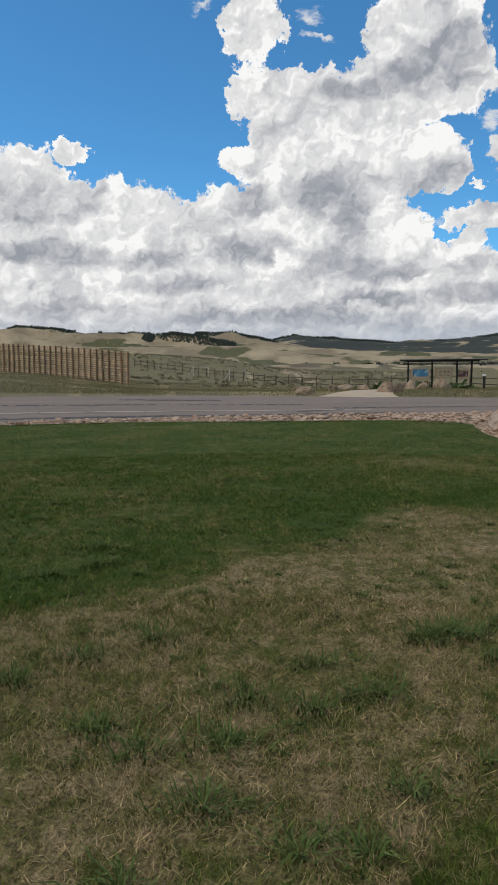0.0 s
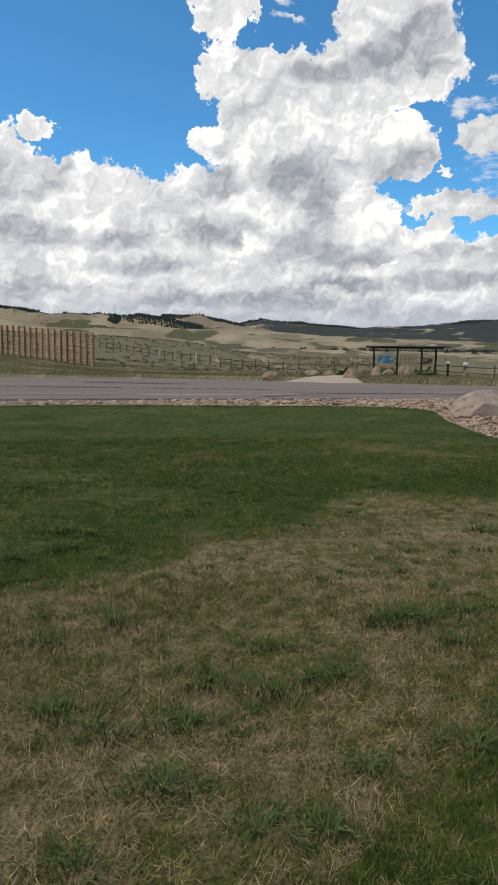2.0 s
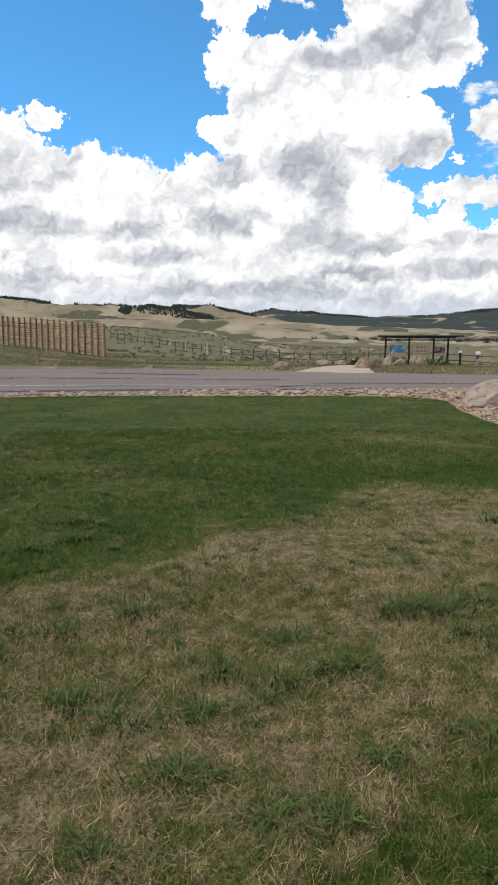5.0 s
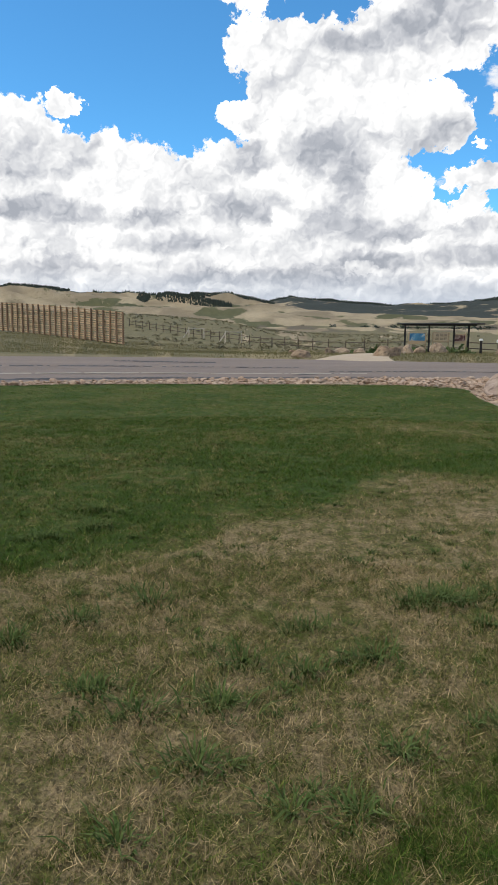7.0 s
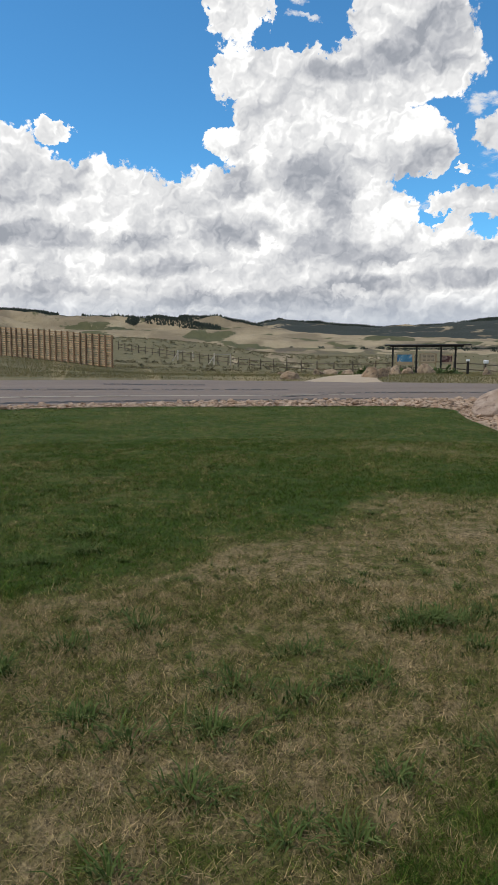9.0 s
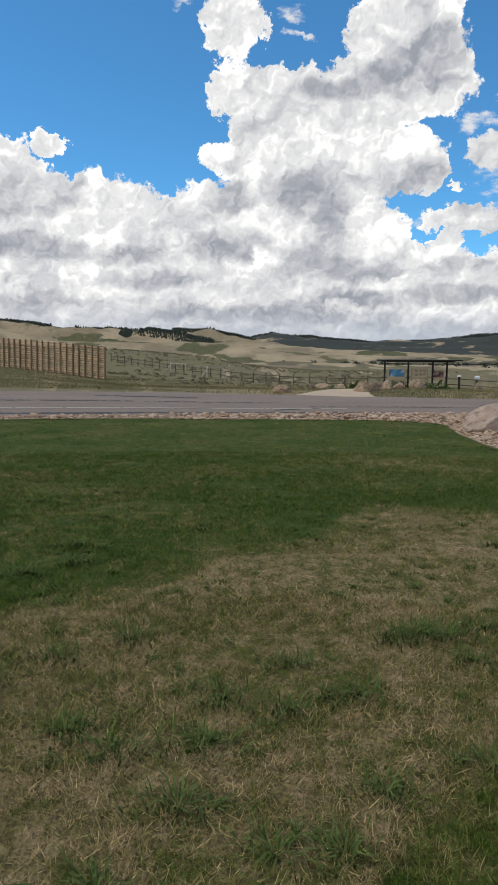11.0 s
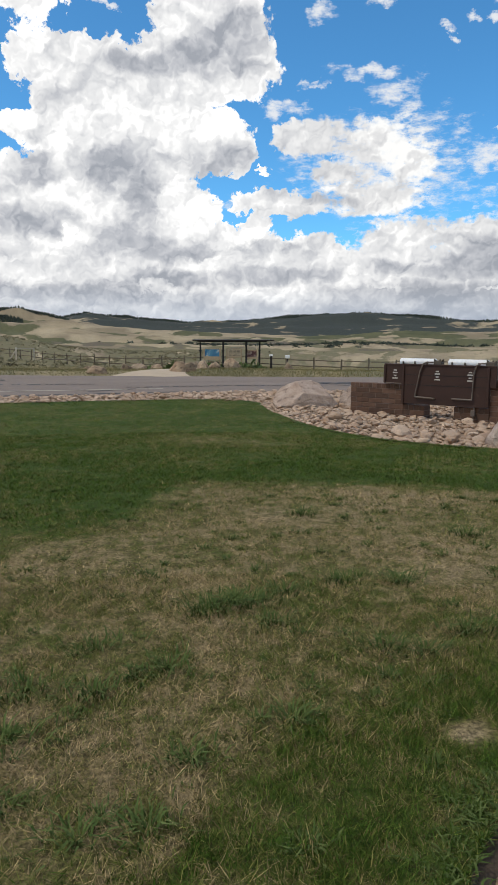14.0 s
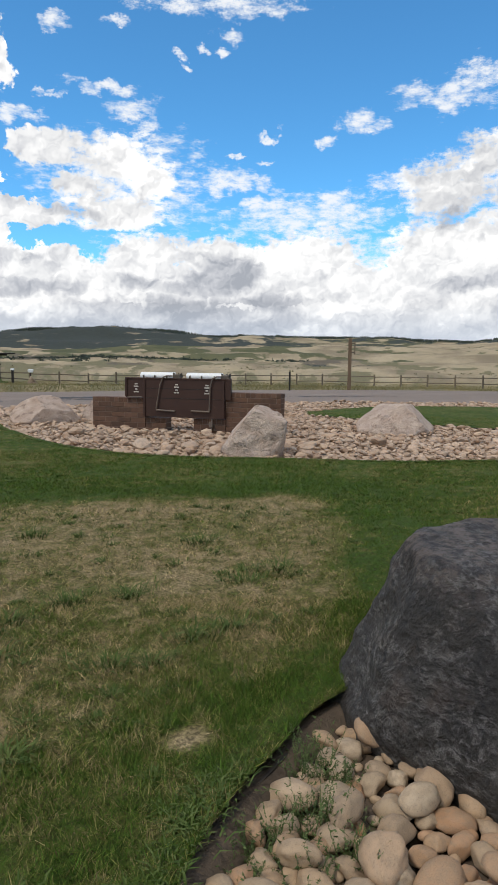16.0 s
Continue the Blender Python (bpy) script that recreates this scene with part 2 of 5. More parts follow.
# ---- materials ----
def material(name):
    m = bpy.data.materials.new(name)
    m.use_nodes = True
    k = Net(m.node_tree)
    b = k.add("ShaderNodeBsdfPrincipled")
    k.put(k.add("ShaderNodeOutputMaterial").inputs[0], b.outputs[0])
    return m, k, b


def finish(k, b, colour, rough=0.8, height=None, strength=0.3, dist=0.02, metal=0.0, spec=0.3):
    k.put(b.inputs["Base Color"], colour if isinstance(colour, bpy.types.NodeSocket) else (*colour, 1))
    k.put(b.inputs["Roughness"], rough)
    k.put(b.inputs["Metallic"], metal)
    k.put(b.inputs["Specular IOR Level"], spec)
    if height is not None:
        n = k.add("ShaderNodeBump")
        n.inputs["Strength"].default_value, n.inputs["Distance"].default_value = strength, dist
        k.put(n.inputs["Height"], height)
        k.put(b.inputs["Normal"], n.outputs[0])


def coords(k, object_space=True):
    return k.add("ShaderNodeTexCoord").outputs["Object"] if object_space else k.add("ShaderNodeNewGeometry").outputs["Position"]


def attr(k, name):
    n = k.add("ShaderNodeAttribute")
    n.attribute_name = name
    return n.outputs["Fac"]


def island(k):
    return k.add("ShaderNodeNewGeometry").outputs["Random Per Island"]


def objrand(k):
    return k.add("ShaderNodeObjectInfo").outputs["Random"]


def grained(name, c1, c2, scale=6.0, rough=0.8, bump=0.3, fine=60.0, spots=None, dist=0.01, metal=0.0, vary=0.0, spec=0.3):
    """Two tones at two scales, with optional spots (colour, amount, scale) and a change from piece to piece."""
    m, k, b = material(name)
    co = coords(k)
    if vary:
        co = k.vec("ADD", co, k.vec("SCALE", (7.3, 3.1, 5.7), scale=k.math("MULTIPLY", objrand(k), 10.0)))
    n1, n2 = k.noise(co, scale, 5.0), k.noise(co, fine, 4.0, 0.6)
    c = k.mix(k.range(n1, 0.3, 0.7), c1, c2)
    c = k.mix(k.range(n2, 0.25, 0.75, 0.0, 0.35), c, tuple(v * 0.55 for v in c1))
    if spots:
        c = k.mix(k.range(k.noise(co, spots[2], 6.0, 0.65), 0.62 - spots[1], 0.72 - spots[1]), c, spots[0])
    if vary:
        c = k.mix(1.0, c, k.ramp(objrand(k), [(0.0, (1 - vary,) * 3), (0.5, (1.0, 1 - vary * 0.2, 1 - vary * 0.4)), (1.0, (1 + vary * 0.6,) * 3)]), "MULTIPLY")
    finish(k, b, c, rough, k.math("ADD", n1, k.math("MULTIPLY", n2, 0.5)), bump, dist, metal, spec)
    return m


def wood(name, c1, c2, axis=2, rough=0.85):
    m, k, b = material(name)
    co = k.vec("ADD", coords(k), k.vec("SCALE", (3.1, 9.3, 5.7), scale=k.math("MULTIPLY", objrand(k), 10.0)))
    st = [14.0, 14.0, 14.0]
    st[axis] = 1.2
    g = k.noise(k.vec("MULTIPLY", co, tuple(st)), 1.6, 6.0, 0.65)
    c = k.mix(k.range(g, 0.3, 0.7), c1, c2)
    c = k.mix(1.0, c, k.ramp(objrand(k), [(0, (0.75, 0.75, 0.75)), (1, (1.2, 1.15, 1.1))]), "MULTIPLY")
    finish(k, b, c, rough, g, 0.5, 0.01)
    return m


def lawn_colours(k, pos, rnd=None):
    """Dry tan and green turf by the lushness stored on the mesh, broken up by patches."""
    lush = attr(k, "lush")
    patch = k.noise(pos, 0.9, 4.0, 0.6)
    fine = k.noise(pos, 7.0, 4.0, 0.6)
    g = k.math("ADD", lush, k.math("ADD", k.math("MULTIPLY", k.math("SUBTRACT", patch, 0.5), 1.1), k.math("MULTIPLY", k.math("SUBTRACT", fine, 0.5), 1.6)))
    if rnd is not None:
        g = k.math("ADD", g, k.math("MULTIPLY", k.math("SUBTRACT", rnd, 0.5), 0.9))
    return k.ramp(g, [(0.05, (0.41, 0.315, 0.178)), (0.3, (0.288, 0.232, 0.114)), (0.5, (0.175, 0.164, 0.057)), (0.72, (0.110, 0.140, 0.031)), (1.0, (0.057, 0.108, 0.018))])


def mat_turf():
    m, k, b = material("turf")
    pos = coords(k, False)
    c = lawn_colours(k, pos)
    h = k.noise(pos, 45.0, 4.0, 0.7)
    # Shade in the gaps between blades, painted in at the bump's low spots.
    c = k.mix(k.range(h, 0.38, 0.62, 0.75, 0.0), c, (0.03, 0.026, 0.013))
    finish(k, b, c, 0.95, h, 0.9, 0.03, spec=0.1)
    return m


def mat_blade():
    m, k, b = material("grass_blade")
    pos = coords(k, False)
    r = island(k)
    c = lawn_colours(k, pos, r)
    c = k.mix(1.0, c, k.ramp(k.math("FRACT", k.math("MULTIPLY", r, 7.3)), [(0, (0.38, 0.38, 0.38)), (0.6, (0.95, 0.94, 0.92)), (0.85, (1.25, 1.23, 1.18)), (1, (1.75, 1.70, 1.6))]), "MULTIPLY")
    finish(k, b, c, 0.9, spec=0.02)
    return m


def mat_terrain():
    """Dry hills: tan grass with green draws, sage and bare ground; uplands dark with pines and painted-in cloud shade.
    """
    m, k, b = material("rangeland")
    pos = coords(k, False)
    x, y, z = k.split(pos)
    r = k.math("SQRT", k.math("ADD", k.math("MULTIPLY", x, x), k.math("MULTIPLY", y, y)))
    around = k.math("ARCTAN2", x, y)
    big = k.noise(k.join(k.math("MULTIPLY", around, 7.0), k.math("MULTIPLY", r, 0.0022)), 1.0, 5.0, 0.6, warp=0.7)
    mid = k.noise(k.join(k.math("MULTIPLY", around, 26.0), k.math("MULTIPLY", r, 0.0065)), 1.0, 6.0, 0.62, warp=0.5)
    small = k.noise(pos, 0.5, 5.0, 0.7)
    tiny = k.noise(pos, 9.0, 4.0, 0.7)
    tan = k.mix(k.range(mid, 0.35, 0.65), (0.47, 0.38, 0.25), (0.32, 0.255, 0.165))
    tan = k.mix(k.range(small, 0.35, 0.7, 0.0, 0.4), tan, (0.17, 0.145, 0.08))
    tan = k.mix(k.range(k.noise(k.join(k.math("MULTIPLY", around, 11.0), k.math("MULTIPLY", r, 0.004), 5.0), 1.0, 4.0, 0.55, warp=0.4), 0.46, 0.60, 0.0, 0.75), tan, (0.185, 0.145, 0.095))
    tan = k.mix(k.range(r, 95.0, 70.0, 0.0, 0.7), tan, (0.215, 0.180, 0.092))
    green = k.mix(k.range(mid, 0.4, 0.6), (0.062, 0.072, 0.032), (0.105, 0.104, 0.048))
    green = k.mix(k.range(r, 650.0, 380.0), green, k.mix(k.range(small, 0.35, 0.65), (0.20, 0.172, 0.098), (0.125, 0.118, 0.062)))
    g = attr(k, "green")
    gg = k.math("ADD", g, k.math("ADD", k.math("MULTIPLY", k.math("SUBTRACT", big, 0.5), 1.9), k.math("MULTIPLY", k.math("SUBTRACT", mid, 0.5), 1.7)))
    c = k.mix(k.range(gg, 0.46, 0.56), tan, green)
    flat = k.math("ADD", attr(k, "flat"), k.math("ADD", k.math("MULTIPLY", k.math("SUBTRACT", big, 0.5), 1.4), k.math("MULTIPLY", k.math("SUBTRACT", mid, 0.5), 1.2)))
    c = k.mix(k.range(flat, 0.48, 0.58), c, k.mix(k.range(small, 0.35, 0.65), (0.105, 0.086, 0.062), (0.150, 0.122, 0.088)))
    # Pine dark, with cloud shade and far haze put into the same colour.
    dark = attr(k, "forest_and_shade")
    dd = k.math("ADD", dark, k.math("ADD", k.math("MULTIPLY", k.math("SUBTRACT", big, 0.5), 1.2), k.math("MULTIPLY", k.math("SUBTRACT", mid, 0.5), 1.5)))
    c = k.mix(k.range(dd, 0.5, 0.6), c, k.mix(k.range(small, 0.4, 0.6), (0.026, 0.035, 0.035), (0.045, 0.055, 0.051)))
    c = k.mix(k.range(tiny, 0.3, 0.7, 0.25, 0.0), c, (0.10, 0.085, 0.045))
    finish(k, b, c, 0.95, k.math("ADD", small, k.math("MULTIPLY", tiny, 0.2)), 0.5, 0.25, spec=0.1)
    return m


def mat_asphalt():
    m, k, b = material("worn_asphalt")
    pos = coords(k, False)
    fine, mid, big = k.noise(pos, 90.0, 3.0, 0.7), k.noise(pos, 2.2, 5.0, 0.6), k.noise(k.vec("MULTIPLY", pos, (0.12, 0.5, 1)), 1.0, 3.0)
    c = k.mix(k.range(big, 0.3, 0.7), (0.182, 0.146, 0.124), (0.238, 0.192, 0.162))
    c = k.mix(k.range(mid, 0.35, 0.7, 0.0, 0.5), c, (0.15, 0.128, 0.115))
    c = k.mix(k.range(fine, 0.4, 0.75, 0.0, 0.5), c, (0.265, 0.228, 0.203))
    finish(k, b, c, 0.95, fine, 0.5, 0.006, spec=0.08)
    return m


def stone_mat(name, stops, rough=0.75, object_random=True, speck=(0.55, 0.45, 0.35)):
    m, k, b = material(name)
    rnd = objrand(k) if object_random else island(k)
    co = k.vec("ADD", coords(k, object_random), k.vec("SCALE", (7.3, 3.1, 5.7), scale=k.math("MULTIPLY", rnd, 10.0)))
    n1, n2 = k.noise(co, 5.0, 5.0, 0.6), k.noise(co, 45.0, 5.0, 0.65)
    c = k.ramp(rnd, stops)
    c = k.mix(k.range(n1, 0.42, 0.62, 0.0, 0.55), c, tuple(v * 0.5 for v in speck))
    c = k.mix(k.range(n2, 0.5, 0.75, 0.0, 0.30), c, speck)
    c = k.mix(k.range(n2, 0.45, 0.3, 0.0, 0.5), c, (0.10, 0.07, 0.05))
    finish(k, b, c, rough, k.math("ADD", n1, k.math("MULTIPLY", n2, 0.4)), 0.35, 0.02)
    return m


M = {
    "turf": mat_turf(), "blade": mat_blade(), "terrain": mat_terrain(), "asphalt": mat_asphalt(),
    "rubble": stone_mat("quarried_stone", [(0.0, (0.24, 0.145, 0.088)), (0.25, (0.40, 0.27, 0.18)), (0.5, (0.50, 0.37, 0.27)), (0.75, (0.30, 0.195, 0.125)), (1.0, (0.44, 0.315, 0.22))]),
    "rubble_many": stone_mat("quarried_stone_joined", [(0.0, (0.24, 0.145, 0.088)), (0.25, (0.40, 0.27, 0.18)), (0.5, (0.50, 0.37, 0.27)), (0.75, (0.30, 0.195, 0.125)), (1.0, (0.44, 0.315, 0.22))], object_random=False),
    "cobble": stone_mat("river_stone", [(0.0, (0.35, 0.205, 0.115)), (0.18, (0.37, 0.255, 0.155)), (0.34, (0.33, 0.25, 0.165)), (0.5, (0.32, 0.155, 0.072)), (0.66, (0.43, 0.335, 0.23)), (0.82, (0.29, 0.21, 0.138)), (1.0, (0.38, 0.25, 0.145))], 0.75, True, (0.46, 0.34, 0.225)),
    "cobble_many": stone_mat("river_stone_joined", [(0.0, (0.35, 0.205, 0.115)), (0.18, (0.37, 0.255, 0.155)), (0.34, (0.33, 0.25, 0.165)), (0.5, (0.32, 0.155, 0.072)), (0.66, (0.43, 0.335, 0.23)), (0.82, (0.29, 0.21, 0.138)), (1.0, (0.38, 0.25, 0.145))], 0.75, False, (0.46, 0.34, 0.225)),
    "gravel": grained("tan_gravel", (0.24, 0.165, 0.11), (0.33, 0.24, 0.165), 3.0, 0.95, 0.6, 40.0, dist=0.03),
    "path": grained("sandy_path", (0.43, 0.34, 0.24), (0.50, 0.40, 0.29), 1.5, 0.95, 0.3, 30.0),
    "soil": grained("dark_soil", (0.075, 0.055, 0.038), (0.12, 0.088, 0.060), 8.0, 0.95, 0.8, 60.0, dist=0.03),
    "edging": grained("black_plastic_edging", (0.045, 0.036, 0.028), (0.075, 0.06, 0.046), 10.0, 0.7, 0.2),
    "pale_rock": grained("pale_pink_boulder", (0.36, 0.27, 0.215), (0.53, 0.43, 0.36), 4.0, 0.9, 1.0, 22.0, ((0.24, 0.18, 0.145), 0.07, 6.0), 0.10, vary=0.15),
    "dark_rock": None,
    "path_rock": grained("tan_lichen_boulder", (0.25, 0.18, 0.12), (0.44, 0.35, 0.25), 3.0, 0.9, 1.0, 16.0, ((0.16, 0.12, 0.09), 0.10, 5.0), 0.10, vary=0.35),
    "brick": grained("brown_brick", (0.092, 0.052, 0.036), (0.140, 0.080, 0.054), 8.0, 0.85, 0.4, 70.0, vary=0.3),
    "mortar": grained("mortar", (0.15, 0.11, 0.085), (0.20, 0.15, 0.12), 10.0, 0.9, 0.4),
    "brown_paint": grained("brown_paint", (0.040, 0.019, 0.014), (0.052, 0.026, 0.019), 2.5, 0.55, 0.12, 50.0, ((0.085, 0.05, 0.038), -0.02, 3.0)),
    "white_metal": grained("white_enamel", (0.70, 0.71, 0.72), (0.80, 0.80, 0.80), 4.0, 0.4, 0.1, 30.0),
    "dark_metal": grained("dark_weathered_steel", (0.09, 0.075, 0.06), (0.14, 0.12, 0.10), 9.0, 0.6, 0.2, metal=0.4),
    "conduit": grained("galvanised_conduit", (0.12, 0.095, 0.078), (0.18, 0.15, 0.125), 9.0, 0.6, 0.1, metal=0.3),
    "white_paint": grained("white_lettering", (0.42, 0.40, 0.37), (0.52, 0.50, 0.46), 9.0, 0.8, 0.05),
    "slat": wood("weathered_slat", (0.40, 0.27, 0.165), (0.54, 0.39, 0.25), 0),
    "stud": wood("weathered_post", (0.16, 0.10, 0.06), (0.25, 0.165, 0.10), 2),
    "rail": wood("grey_fence_wood", (0.105, 0.085, 0.060), (0.17, 0.142, 0.105), 2),
    "pole": wood("brown_pole_wood", (0.085, 0.060, 0.040), (0.14, 0.10, 0.068), 2),
    "pale_post": wood("bleached_post", (0.42, 0.38, 0.31), (0.52, 0.47, 0.40), 2),
    "kiosk_steel": grained("black_brown_steel", (0.020, 0.017, 0.015), (0.032, 0.027, 0.024), 5.0, 0.55, 0.1, metal=0.2),
    "panel_wood": wood("tan_panel", (0.42, 0.31, 0.19), (0.50, 0.38, 0.25), 2),
    "line": grained("worn_cream_line", (0.40, 0.36, 0.29), (0.27, 0.24, 0.21), 1.2, 0.85, 0.2, 14.0),
    "crack": grained("tar_crack_seal", (0.035, 0.032, 0.031), (0.055, 0.05, 0.048), 4.0, 0.7, 0.2),
    "sage": None, "pine": None, "weed": None,
}


def leaf_mat(name, c1, c2, spec=0.2):
    m, k, b = material(name)
    finish(k, b, k.mix(island(k), c1, c2), 0.8, spec=spec)
    return m


M["sage"] = leaf_mat("sagebrush", (0.165, 0.150, 0.088), (0.255, 0.228, 0.145))
M["pine"] = leaf_mat("pine_needles", (0.030, 0.042, 0.034), (0.060, 0.074, 0.056))
M["weed"] = leaf_mat("weed_leaves", (0.055, 0.085, 0.026), (0.10, 0.130, 0.046))
M["tuft"] = leaf_mat("broad_grass_blade", (0.042, 0.072, 0.018), (0.110, 0.140, 0.046), 0.03)
M["seed_grass"] = leaf_mat("field_grass", (0.215, 0.180, 0.088), (0.150, 0.142, 0.062))


def mat_dark_rock():
    """Dark schist: pale broken veins, crusts of lichen, a paler pinkish crown."""
    m, k, b = material("dark_veined_boulder")
    co = coords(k)
    warp = k.vec("ADD", co, k.vec("SCALE", k.noise(co, 2.6, 4.0, 0.6, True), scale=0.35))
    n1, n2, n3 = k.noise(co, 1.8, 6.0, 0.65, warp=0.5), k.noise(co, 24.0, 6.0, 0.7), k.noise(co, 75.0, 3.0, 0.6)
    lay = k.noise(k.vec("MULTIPLY", warp, (2.2, 2.2, 6.5)), 1.5, 8.0, 0.70)
    c = k.mix(k.range(n1, 0.35, 0.65), (0.038, 0.034, 0.031), (0.080, 0.071, 0.063))
    ridge = k.math("ABSOLUTE", k.math("SUBTRACT", lay, 0.5))
    vein = k.math("MULTIPLY", k.range(ridge, 0.050, 0.0), k.range(n2, 0.40, 0.58))
    patchy = k.range(k.noise(co, 2.2, 3.0), 0.34, 0.52)
    c = k.mix(k.math("MULTIPLY", vein, patchy), c, (0.27, 0.25, 0.235))
    c = k.mix(k.range(n2, 0.54, 0.66, 0.0, 0.6), c, (0.15, 0.14, 0.13))
    c = k.mix(k.range(n3, 0.40, 0.30, 0.0, 0.6), c, (0.022, 0.020, 0.020))
    # Paler and pinkish towards the top, broken up by noise.
    crown = k.math("MULTIPLY", k.range(k.split(co)[2], 0.36, 0.50), k.range(k.noise(co, 11.0, 6.0, 0.72), 0.44, 0.58))
    c = k.mix(k.math("MULTIPLY", crown, 0.55), c, (0.30, 0.235, 0.20))
    c = k.mix(k.range(k.noise(co, 3.1, 4.0), 0.58, 0.70, 0.0, 0.5), c, (0.13, 0.088, 0.068))
    steps = k.voronoi(k.vec("MULTIPLY", warp, (3.0, 3.0, 5.5)), 1.6, "F1", 2.0, 0.6)
    height = k.math("ADD", k.math("MULTIPLY", steps, 0.9), k.math("ADD", k.math("MULTIPLY", lay, 1.2), k.math("MULTIPLY", n2, 0.9)))
    finish(k, b, c, 0.70, height, 1.0, 0.10, spec=0.35)
    return m


M["dark_rock"] = mat_dark_rock()


# ---- helpers for meshes ----
def spline(points, n=60):
    """A smooth curve through a few points (centripetal enough for a plan)."""
    p = np.array(points, float)
    p = np.vstack([2 * p[0] - p[1], p, 2 * p[-1] - p[-2]])
    out = []
    for i in range(1, len(p) - 2):
        for t in np.linspace(0, 1, n, endpoint=False):
            a, b, c, d = p[i - 1:i + 3]
            out.append(0.5 * (2 * b + (c - a) * t + (2 * a - 5 * b + 4 * c - d) * t * t + (3 * b - a - 3 * c + d) * t ** 3))
    out.append(p[-2])
    return np.array(out)


def step(a, b, v):
    t = np.clip((np.asarray(v, float) - a) / (b - a), 0, 1)
    return t * t * (3 - 2 * t)


def inside(poly, x, y):
    """Whether points lie in a polygon (arrays)."""
    poly, x, y = np.asarray(poly), np.asarray(x, float), np.asarray(y, float)
    hit = np.zeros(x.shape, bool)
    for (x0, y0), (x1, y1) in zip(poly, np.roll(poly, -1, 0)):
        if y0 != y1:
            c = ((y0 > y) != (y1 > y)) & (x < (x1 - x0) * (y - y0) / (y1 - y0) + x0)
            hit ^= c
    return hit


def edge_distance(line, x, y):
    """Distance of points to a polyline."""
    best = np.full(np.shape(x), 1e9)
    for (x0, y0), (x1, y1) in zip(line[:-1], line[1:]):
        dx, dy = x1 - x0, y1 - y0
        t = np.clip(((x - x0) * dx + (y - y0) * dy) / max(dx * dx + dy * dy, 1e-9), 0, 1)
        best = np.minimum(best, np.hypot(x - x0 - t * dx, y - y0 - t * dy))
    return best


def wobble(x, y, s, seed=0.0):
    """Cheap smooth noise of about -1..1 on arrays."""
    return (np.sin(x * s + 1.7 * np.sin(y * s * 0.83 + seed) + seed * 3.1) + np.sin(y * s * 1.31 + 1.3 * np.sin(x * s * 0.71 - seed * 1.3) + seed)
            + 0.5 * np.sin((x + y) * s * 2.3 + seed * 5) + 0.5 * np.sin((x - 0.7 * y) * s * 2.9 - seed)) / 3.0


def mesh_from(name, verts, faces, mat=None, smooth=False):
    me = bpy.data.meshes.new(name)
    me.from_pydata([tuple(v) for v in verts], [], [tuple(f) for f in faces])
    me.update()
    if mat:
        me.materials.append(mat)
    if smooth:
        me.shade_smooth()
    return me


def store(me, name, values):
    a = me.attributes.new(name, "FLOAT", "POINT")
    a.data.foreach_set("value", np.asarray(values, np.float32))


def tri_soup(name, verts, mat):
    """Many separate triangles at once: verts (n, 3, 3)."""
    verts = np.asarray(verts, np.float32)
    n = len(verts)
    me = bpy.data.meshes.new(name)
    me.vertices.add(3 * n)
    me.vertices.foreach_set("co", verts.reshape(-1))
    me.loops.add(3 * n)
    me.loops.foreach_set("vertex_index", np.arange(3 * n, dtype=np.int32))
    me.polygons.add(n)
    me.polygons.foreach_set("loop_start", np.arange(0, 3 * n, 3, dtype=np.int32))
    me.update(calc_edges=True)
    me.validate()
    me.materials.append(mat)
    return me


def part(name, bm, mat, parent, label=""):
    me = bpy.data.meshes.new(name)
    bm.to_mesh(me)
    bm.free()
    me.materials.append(mat)
    ob = new(name, me)
    ob.parent = parent
    return tagged(ob, label)


def box(bm, size, at=(0, 0, 0), rot=None, bevel=0.0):
    """A box of that size about its centre, bevelled, into bm."""
    m = Matrix.Translation(at) @ (rot if rot is not None else Matrix.Identity(4)) @ Matrix.Diagonal((*size, 1))
    g = bmesh.ops.create_cube(bm, size=1.0, matrix=m)
    if bevel:
        es = list({e for v in g["verts"] for e in v.link_edges})
        bmesh.ops.bevel(bm, geom=es, offset=bevel, segments=1, affect="EDGES")
    return bm


def rod(bm, a, b, r, r2=None, sides=8):
    """A round bar from a to b into bm."""
    a, b = Vector(a), Vector(b)
    d = b - a
    m = Matrix.Translation((a + b) / 2) @ d.to_track_quat("Z", "Y").to_matrix().to_4x4()
    bmesh.ops.create_cone(bm, cap_ends=True, segments=sides, radius1=r, radius2=r if r2 is None else r2, depth=d.length, matrix=m)
    return bm


# ---- the plan ----
ROAD_NEAR = spline([(-60, 4), (-30, 12.0), (-7, 18.1), (-0.3, 19.5), (6.8, 20.1), (15.5, 17.8), (21.1, 14.1), (30, 5.5), (42, -10)], 14)
ROAD_FAR = spline([(-70, 50), (-34, 40.5), (-13.3, 34.9), (-0.6, 31.2), (9.2, 28.3), (21.2, 24.5), (29.1, 19.6), (40, 9), (54, -10)], 14)
LAWN_EDGE = spline([(-58, 2.2), (-30, 10.4), (-6.6, 17.0), (-0.3, 17.6), (3.6, 17.6), (5.0, 16.6), (4.75, 14.6), (4.65, 11.8), (5.0, 10.1), (5.6, 9.1), (6.9, 7.95), (8.1, 6.85), (9.6, 6.0), (14, 3.4), (24, -4)], 10)
